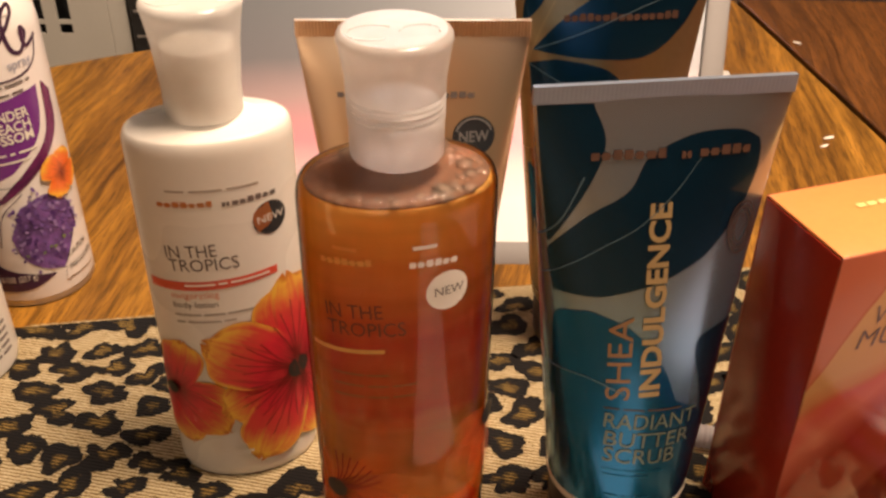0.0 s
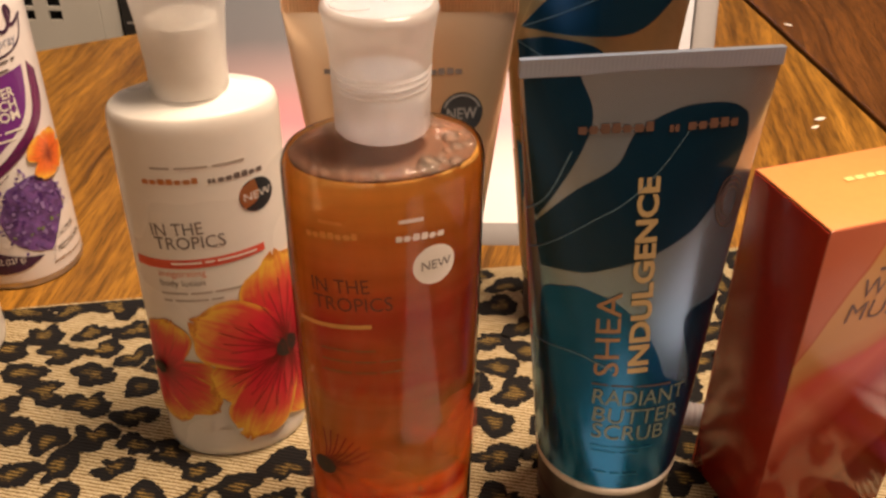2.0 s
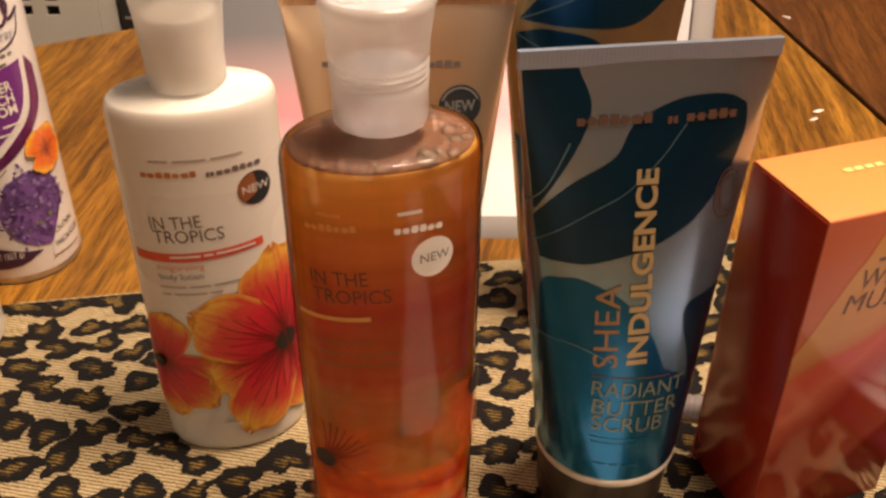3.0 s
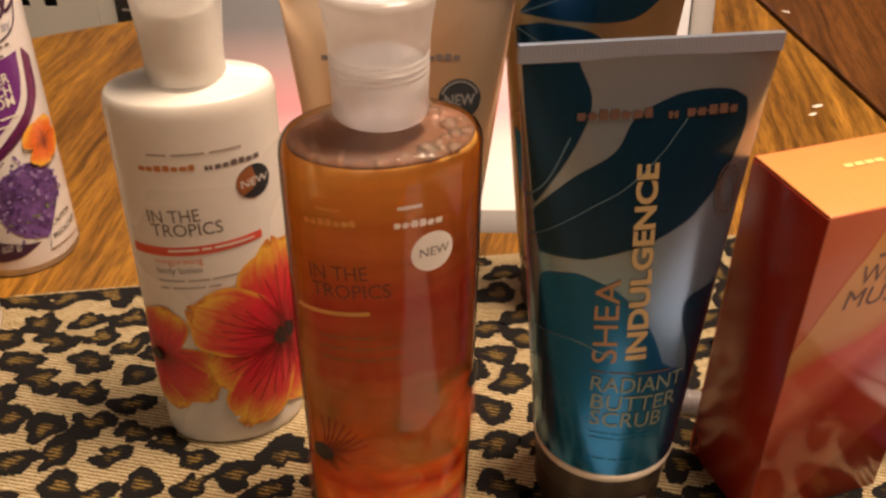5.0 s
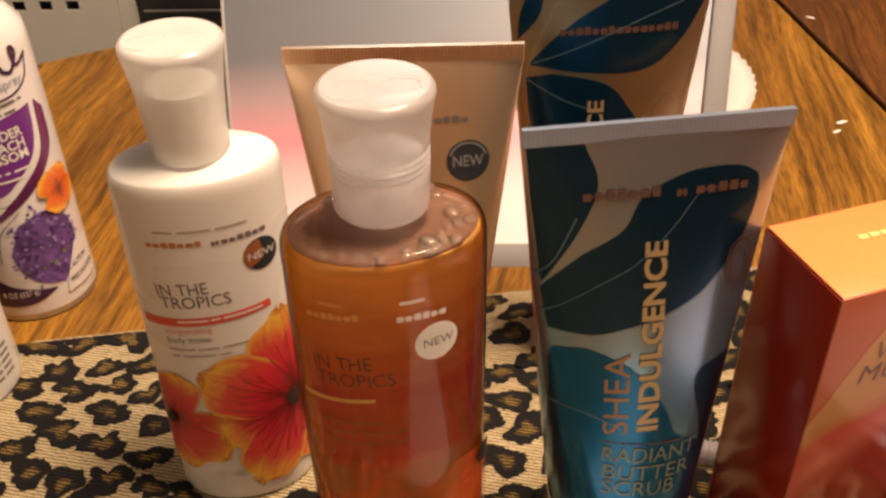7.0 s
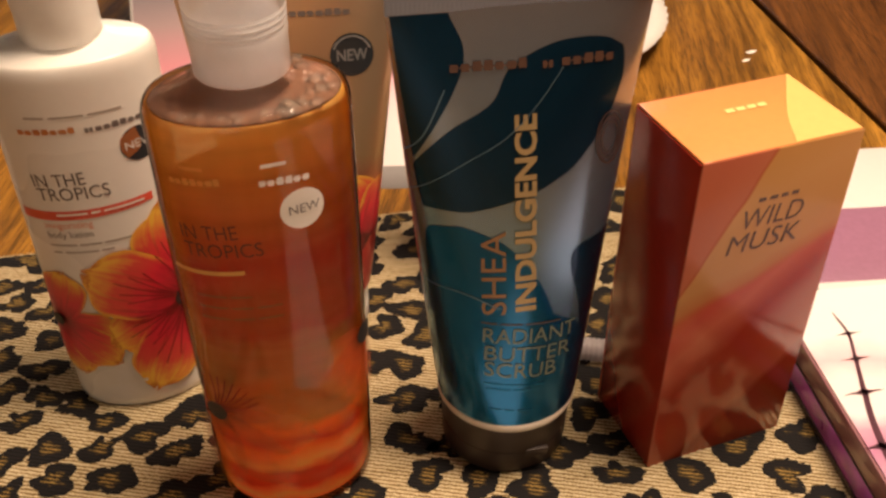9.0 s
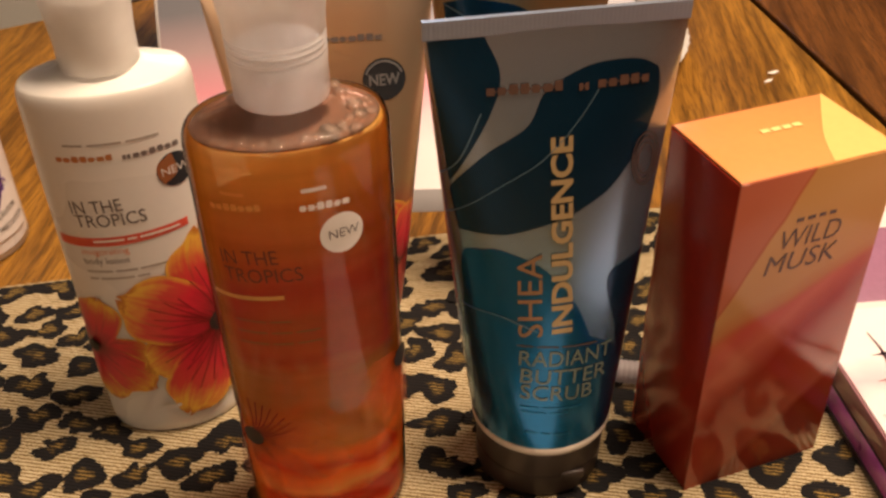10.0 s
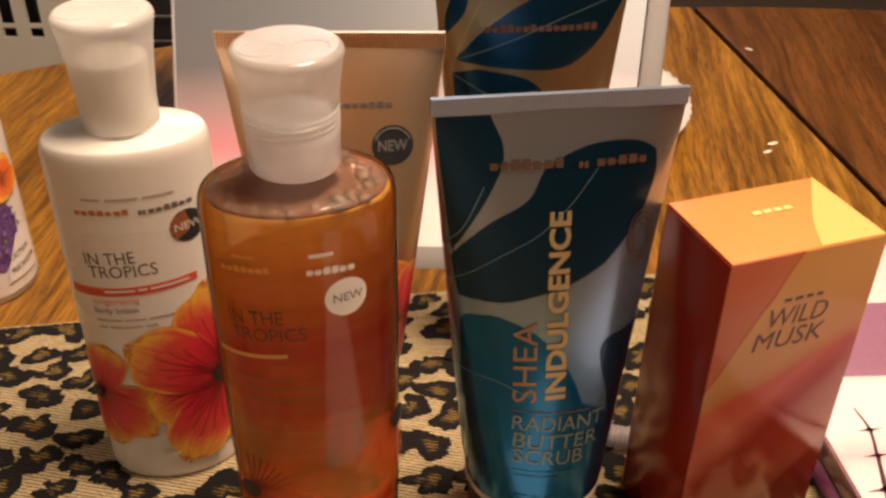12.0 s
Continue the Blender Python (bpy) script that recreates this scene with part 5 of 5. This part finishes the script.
# ---- the air freshener ----
def spray_can():
    r = 0.0262
    o = thing("air_freshener_can", (-0.1975, 0.3890, TABLE_Z), 22, "white and purple air freshener can with lavender print", "can")
    prof = [(r * 0.9, 0.0012), (r * 0.97, 0.0), (r * 1.0, 0.0012), (r * 0.985, 0.0026), (r, 0.004)]
    body = [(r * 0.995, 0.0040), (r, 0.005), (r, 0.128), (r * 0.97, 0.135), (r * 0.80, 0.141), (r * 0.72, 0.143)]
    part("base_rim", lathe(prof, seg=64), STEEL, o, "rolled tin base rim")
    part("can_body", lathe(body, seg=96), CAN_WHITE, o)
    part("cap", lathe([(r * 0.74, 0.1432), (r * 0.76, 0.146), (r * 0.74, 0.160), (r * 0.55, 0.168), (r * 0.2, 0.1695)], seg=48), coat("lime_cap", (0.42, 0.55, 0.05), 0.35), o, "lime green spray cap")
    on = oval_surface(r, r)
    f = 0.00015
    part("purple_panel", strip(on, [(-0.020, 0.060), (-0.022, 0.080), (-0.022, 0.092), (-0.022, 0.0985)], [(0.0030, 0.0700), (0.0160, 0.0820), (0.0206, 0.0927), (0.0221, 0.1057)], f, 26, 24), CAN_PURPLE, o)
    part("plum_ribbon", strip(on, [(-0.0080, 0.0560), (0.0080, 0.0700), (0.0215, 0.0840), (0.0252, 0.1060)], [(-0.0040, 0.0560), (0.0160, 0.0700), (0.0282, 0.0839), (0.0300, 0.1000)], 2 * f, 26, 6), CAN_RIBBON, o)
    part("swoosh", strip(on, [(-0.026, 0.034), (-0.012, 0.0225), (0.0000, 0.0180), (0.0100, 0.0158)], [(-0.026, 0.010), (-0.012, 0.0090), (0.0000, 0.0105), (0.0100, 0.0154)], 2 * f, 24, 6), CAN_DARK, o)
    part("lavender_bloom", strip(on, [(-0.0050, 0.0380), (-0.0020, 0.0270), (0.0050, 0.0200), (0.0141, 0.0165)], [(0.0020, 0.0530), (0.0140, 0.0560), (0.0250, 0.0460), (0.0262, 0.0290)], 2 * f, 26, 16), LAVENDER, o, "printed lavender blossom")
    rnd = random.Random(9)
    for k in range(170):
        t, q = rnd.uniform(0, 2 * math.pi), math.sqrt(rnd.random())
        u, z = 0.0115 + 0.0165 * q * math.cos(t), 0.0385 + 0.0205 * q * math.sin(t) * (1 - 0.25 * math.cos(t))
        if u > 0.0165 and z < 0.030:
            continue
        ink = rnd.choice((FLORET_PALE, FLORET_MID, FLORET_MID, FLORET_DEEP, FLORET_DEEP) + ((FLORET_LEAF,) if z < 0.032 else ()))
        part("lavender_floret", petal(on, u, z, rnd.uniform(0, 360), rnd.uniform(0.0014, 0.0034), rnd.uniform(0.0009, 0.0020), (3 + 0.012 * k) * f, 1.2, 4, 3), ink, o)
    for k, (ang, ln, wd) in enumerate(((60, 0.0115, 0.0125), (140, 0.0115, 0.0125), (250, 0.0120, 0.013), (330, 0.0115, 0.013))):
        part("peach_petal", petal(on, 0.0235, 0.0630, ang, ln, wd, f * (7 + k)), PEACH_PETAL, o)
    part("white_patch", strip(on, [(0.0140, 0.0105), (0.0165, 0.0200), (0.0235, 0.0330)], [(0.034, 0.0105), (0.034, 0.0200), (0.034, 0.0332)], 6 * f, 14, 8), CAN_WHITE, o)
    part("brand_mark", line(on, [(-0.004, 0.116), (0.004, 0.122), (0.012, 0.130), (0.0175, 0.138), (0.0165, 0.142), (0.0125, 0.136), (0.014, 0.124), (0.0185, 0.1215), (0.0225, 0.128), (0.0205, 0.131), (0.0215, 0.123), (0.0285, 0.126)], 0.0017, 2 * f, 70), CAN_DARK, o)
    part("brand_mark", line(on, [(0.004, 0.126), (-0.001, 0.129), (-0.004, 0.122), (0.000, 0.118), (0.005, 0.121)], 0.0015, 2 * f, 40), CAN_DARK, o)
    part("brand_glint", line(on, [(0.006, 0.1345), (0.009, 0.1355)], 0.0016, 2 * f, 8), INK_BLUE, o)
    part("swash", line(on, [(-0.010, 0.1110), (0.0076, 0.1110), (0.0180, 0.1125), (0.0245, 0.1170), (0.0275, 0.1250)], 0.0009, 2 * f, 36), CAN_DARK, o)
    part("kind_text", wrap(letters("spray", 0.0062), on, 0.0110, 0.1150, 2 * f, 3, 0.0115), SPRAY_INK, o)
    for txt, zz, right, wd in (("LAVENDER", 0.0945, 0.0152, 0.0250), ("& PEACH", 0.0893, 0.0150, 0.0215), ("BLOSSOM", 0.0842, 0.0152, 0.0245)):
        part("scent_text", wrap(letters(txt, 0.0062, bold=0.00012), on, right - wd, zz - 0.001, 3 * f, 2, wd), WHITE_INK, o)
    part("small_print", bars(on, -0.006, 0.0782, (0.008, 0.002, 0.008), 0.0009, 0.0016, 3 * f, 2), WHITE_INK, o)
    part("small_print", bars(on, -0.006, 0.0745, (0.017,), 0.0009, 0.002, 3 * f, 2), WHITE_INK, o)
    part("small_print", bars(on, 0.001, 0.1078, (0.006, 0.008, 0.002), 0.0011, 0.0012, 2 * f, 4), LABEL_GREY, o)
    part("small_print", bars(on, -0.001, 0.1040, (0.004, 0.005, 0.005), 0.0011, 0.0012, 2 * f, 4), LABEL_GREY, o)
    part("warning_text", wrap(letters("CAUTION", 0.0044), on, 0.0172, 0.0210, 7 * f, 8, 0.0120), BLACK_INK, o)
    part("warning_text", wrap(letters("PRECAUCION", 0.0044), on, 0.0166, 0.0140, 7 * f, 8, 0.0160), BLACK_INK, o)
    part("weight_text", wrap(letters("8 OZ (227 g)", 0.0042), on, -0.0145, 0.0142, 3 * f, 4, 0.0160), WHITE_INK, o)
    part("lace_line", line(on, [(-0.006, 0.064), (0.004, 0.064), (0.012, 0.0690), (0.0155, 0.0745)], 0.0004, 6 * f, 30), CAN_DARK, o)
    part("lace_line", line(on, [(-0.012, 0.036), (-0.008, 0.052), (0.002, 0.0650), (0.012, 0.0700), (0.0190, 0.0720)], 0.0004, 6 * f, 30), CAN_DARK, o)
    part("lace_line", line(on, [(-0.010, 0.034), (-0.006, 0.050), (0.004, 0.0600)], 0.0004, 6 * f, 30), CAN_DARK, o)
    return o


spray_can()


def white_bottle():
    r = 0.0245
    o = thing("white_bottle", (-0.2065, 0.3190, 0.0), 40, "plain white bottle with grey small print on the mat", "bottle")
    part("bottle_body", lathe([(r * 0.88, 0.0), (r * 0.97, 0.0015), (r, 0.005), (r, 0.105), (r * 0.9, 0.113), (r * 0.5, 0.118)], seg=72), WHITE_PLASTIC, o)
    part("cap", lathe([(r * 0.48, 0.1182), (r * 0.5, 0.120), (r * 0.48, 0.138), (r * 0.4, 0.140)], seg=48), CAP_WHITE, o)
    on = oval_surface(r, r)
    for z in (0.010, 0.0135, 0.017, 0.0205, 0.024):
        part("small_print", bars(on, 0.002, z, (0.006, 0.005, 0.006), 0.0014, 0.0012, 0.00015), LABEL_GREY, o)
    return o


white_bottle()


# ---- the leaning tray with the painted sheen ----
def framed_tray():
    o = thing("framed_tray", (0.018, 0.402, TABLE_Z), 0, "white framed tray, silver-pink sheen painted on its face, leaning back", "tray")
    lean = Matrix.Rotation(radians(42), 4, "X")
    h, t, b = 0.270, 0.011, 0.0125
    left, right, splay = -0.122, 0.113, 0.155

    def leaning(bm):
        for v in bm.verts:
            v.co.x += splay * v.co.y * (1 if v.co.x > 0 else -0.68)
        bmesh.ops.transform(bm, matrix=lean, verts=bm.verts[:])
        return bm
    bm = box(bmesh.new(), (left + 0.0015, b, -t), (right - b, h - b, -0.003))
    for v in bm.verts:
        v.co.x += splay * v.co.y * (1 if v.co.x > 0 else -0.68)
    face = part("sheen_face", bm, TRAY_SHEEN, o, "tray face with painted silver sheen fading to pink")
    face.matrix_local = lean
    part("frame_bar", leaning(box(bmesh.new(), (left, 0.0, -t), (right, b, 0.0), 0.0015)), PANEL_WHITE, o)
    part("frame_bar", leaning(box(bmesh.new(), (left, h - b, -t), (right, h, 0.0), 0.0015)), PANEL_WHITE, o)
    part("frame_edge", leaning(box(bmesh.new(), (left, b, -t), (left + 0.0015, h - b, -0.002), 0.0004)), PANEL_GREY, o)
    part("frame_bar", leaning(box(bmesh.new(), (right - b, b, -t), (right, h - b, 0.0), 0.0015)), PANEL_WHITE, o)
    top = lean @ Vector((0, h * 0.8, -t))
    part("stand", box(bmesh.new(), (-0.03, top.y - 0.004, 0.0), (0.03, top.y, top.z - 0.002), 0.001), PANEL_WHITE, o)
    return o


framed_tray()


def paper_plate():
    o = thing("paper_plate", (0.092, 0.585, TABLE_Z), 0, "white paper plate with fluted rim on the table", "plate")
    n = 180
    bm = bmesh.new()
    rings = []
    for q, z in ((0.0, 0.002), (0.060, 0.002), (0.070, 0.004), (0.082, 0.013), (0.090, 0.0155), (0.100, 0.0145)):
        row = []
        for i in range(n):
            t = 2 * math.pi * i / n
            fl = 0.0006 * math.sin(60 * t) * max(0, (q - 0.06) / 0.04)
            row.append(bm.verts.new(((max(q, 0.001) + fl) * math.cos(t), (max(q, 0.001) + fl) * math.sin(t), z + fl)))
        rings.append(row)
    for p, q in zip(rings, rings[1:]):
        for i in range(n):
            bm.faces.new((p[i], p[(i + 1) % n], q[(i + 1) % n], q[i]))
    bm.faces.new(rings[0][::-1])
    dish = part("dish", bm, PAPER, o)
    md = dish.modifiers.new("thick", "SOLIDIFY")
    md.thickness, md.offset = 0.0012, -1
    return o


paper_plate()


# ---- gift packages ----
def twig_box():
    o = thing("gift_box", (0.1916, 0.0200, 0.0), 4.9, "flat purple gift box, white top with twig print", "box")
    w, d = 0.15, 0.268
    part("base_tray", box(bmesh.new(), (0, 0, 0), (w, d, 0.0024), 0.0005), PACK_BLACK, o)
    part("floral_wall", box(bmesh.new(), (0.0004, 0.001, 0.0024), (w - 0.001, d - 0.001, 0.0114), 0.0003), PACK_FLORAL, o, "pink and purple floral wall")
    part("dark_band", box(bmesh.new(), (0.0002, 0.0005, 0.0114), (w - 0.0006, d - 0.0005, 0.0122), 0.0003), PACK_BLACK, o)
    part("lid_wall", box(bmesh.new(), (0.0004, 0.001, 0.0122), (w - 0.0015, d - 0.001, 0.0216), 0.0004), PACK_BROWN, o, "glossy brown lid edge")
    lid = part("lid_top", box(bmesh.new(), (0.0012, 0.001, 0.0216), (w - 0.0015, d - 0.001, 0.0224), 0.0003), PACK_TOP, o, "glossy white and rose lid top")
    flat = lambda u, v, off: Vector((u, v, 0.0224 + off))
    part("twig", strip(flat, [(0.0030, 0.170), (0.0062, 0.195), (0.0104, 0.2118), (0.0152, 0.228), (0.0186, 0.2410), (0.0182, 0.2530)], [(0.0060, 0.170), (0.0086, 0.195), (0.0124, 0.2118), (0.0165, 0.228), (0.0197, 0.2410), (0.0186, 0.2530)], 0.0002, 30, 2), TWIG_INK, lid)
    for x, y, s in ((0.0191, 0.2410, 0.8), (0.0160, 0.2280, 0.9), (0.0114, 0.2118, 1.15), (0.0060, 0.188, 1.2)):
        for ang in (0, 90, 180, 270):
            c, q = math.cos(radians(ang + 4)), math.sin(radians(ang + 4))
            L, wd = (0.0068 if ang % 180 == 0 else 0.0034) * s, 0.0014 * s
            bm = strip(flat, [(x - q * wd, y + c * wd), (x + c * L * 0.35 - q * wd * 0.3, y + q * L * 0.35 + c * wd * 0.3), (x + c * L, y + q * L)], [(x + q * wd, y - c * wd), (x + c * L * 0.35 + q * wd * 0.3, y + q * L * 0.35 - c * wd * 0.3), (x + c * L, y + q * L)], 0.00035, 10, 2)
            part("twig_blossom", bm, TWIG_INK, lid)
    return o


twig_box()


def flat_carton():
    o = thing("flat_carton", (0.1960, 0.3020, 0.0), 3, "glossy white carton with mauve band lying flat", "box")
    part("carton_body", box(bmesh.new(), (0, 0, 0), (0.13, 0.105, 0.0100), 0.0006), CAN_WHITE, o)
    part("mauve_band", box(bmesh.new(), (-0.0003, 0.004, 0.0005), (0.1303, 0.055, 0.0103), 0.0004), MAUVE, o)
    return o


flat_carton()


def lace_strip():
    bm = bmesh.new()
    for k in range(14):
        r = bmesh.ops.create_icosphere(bm, subdivisions=2, radius=0.0022)
        for v in r["verts"]:
            v.co += Vector((0.0036 * k, 0.0008 * math.sin(k * 2.1), 0.0022))
        r = bmesh.ops.create_icosphere(bm, subdivisions=1, radius=0.0013)
        for v in r["verts"]:
            v.co += Vector((0.0036 * k + 0.0018, -0.0022, 0.0013))
    ob = part("beaded_trim", bm, LACE)
    ob.matrix_world = pose(0.1930, 0.2960, 0.0, 0, 0, 6)
    return tagged(ob, "cream beaded trim lying between the gift packages", "trim")


lace_strip()


def ribbed_stick():
    o = thing("ribbed_clip", (0.0880, 0.2780, 0.0), -12, "small clear ribbed plastic clip lying on the mat", "clip")
    prof = []
    for k in range(16):
        x = 0.002 * k
        prof += [(0.0042, x), (0.0046, x + 0.0005), (0.0046, x + 0.0011), (0.0042, x + 0.0016)]
    bm = lathe(prof, seg=24)
    bmesh.ops.transform(bm, matrix=Matrix.Translation((0, 0, 0.0046)) @ Matrix.Rotation(radians(90), 4, "Y"), verts=bm.verts[:])
    part("clip_body", bm, CLEAR_RIB, o)
    return o


ribbed_stick()


def crumb(x, y, s, turn):
    bm = bmesh.new()
    bmesh.ops.create_icosphere(bm, subdivisions=1, radius=s)
    for v in bm.verts:
        v.co = Vector((v.co.x * 1.8, v.co.y * 0.6, v.co.z * 0.25 + s * 0.25)) * (1 + 0.3 * noise.noise(v.co * 900))
    ob = part("paper_scrap", bm, FLECK)
    ob.matrix_world = pose(x, y, TABLE_Z, 0, 0, turn)
    return tagged(ob, "tiny white paper scrap on the oak table", "scrap", "scraps on the table")


crumb(0.2330, 0.5330, 0.0022, 30)
crumb(0.2395, 0.5440, 0.0026, 20)
crumb(0.2660, 0.7010, 0.0022, -40)


# ---- beyond the table ----
def hamper():
    o = thing("laundry_hamper", (-0.60, 1.20, -0.75), 0, "white plastic laundry hamper with slotted wall on the floor", "hamper")
    w, h, d = 0.17, 0.74, 0.30
    xs = [-w]
    pitch = 0.0345
    slots = []
    x = w - 0.058
    while x - 0.009 > -w + 0.02:
        slots.append((x - 0.0085, x + 0.0085))
        x -= pitch
    slots.reverse()
    for a, b in slots:
        xs += [a, b]
    xs.append(w)
    zs = [0.0, 0.30, 0.40, 0.42, 0.45, 0.553, 0.566, 0.571, 0.640, h]
    holes = {(i, j) for i in range(1, len(xs) - 1, 2) for j in (1, 3, 5, 7)}
    bm = bmesh.new()
    g = [[bm.verts.new((x, 0.0, z)) for z in zs] for x in xs]
    for i in range(len(xs) - 1):
        for j in range(len(zs) - 1):
            if (i, j) not in holes:
                bm.faces.new((g[i][j], g[i + 1][j], g[i + 1][j + 1], g[i][j + 1]))
    wall = part("front_wall", bm, HAMPER, o, smooth=False)
    md = wall.modifiers.new("thick", "SOLIDIFY")
    md.thickness = 0.004
    part("side_wall", box(bmesh.new(), (-w, 0.004, 0), (-w + 0.004, d, h), 0.001), HAMPER, o)
    part("side_wall", box(bmesh.new(), (w - 0.004, 0.004, 0), (w, d, h), 0.001), HAMPER, o)
    part("back_wall", box(bmesh.new(), (-w, d, 0), (w, d + 0.004, h), 0.001), HAMPER, o)
    part("laundry", box(bmesh.new(), (-w + 0.01, 0.03, 0.01), (w - 0.01, d - 0.01, h - 0.1), 0.03), BLACK_PAINT, o, "dark laundry inside")
    part("rim", rod([(-w, -0.004, h), (w, -0.004, h), (w, d + 0.006, h), (-w, d + 0.006, h), (-w, -0.004, h)], 0.009), HAMPER, o)
    return o


hamper()


def black_rack():
    o = thing("black_rack", (-0.36, 1.24, -0.75), 0, "black metal rack with thin steel rods on the floor", "rack")
    part("rack_body", box(bmesh.new(), (-0.065, 0.02, 0.0), (0.10, 0.22, 0.70), 0.006), BLACK_PAINT, o)
    for k in range(5):
        part("rod", rod([(-0.055, 0.012, 0.46 + 0.035 * k), (0.09, 0.012, 0.46 + 0.035 * k)], 0.0016, 8), STEEL, o)
    return o


black_rack()
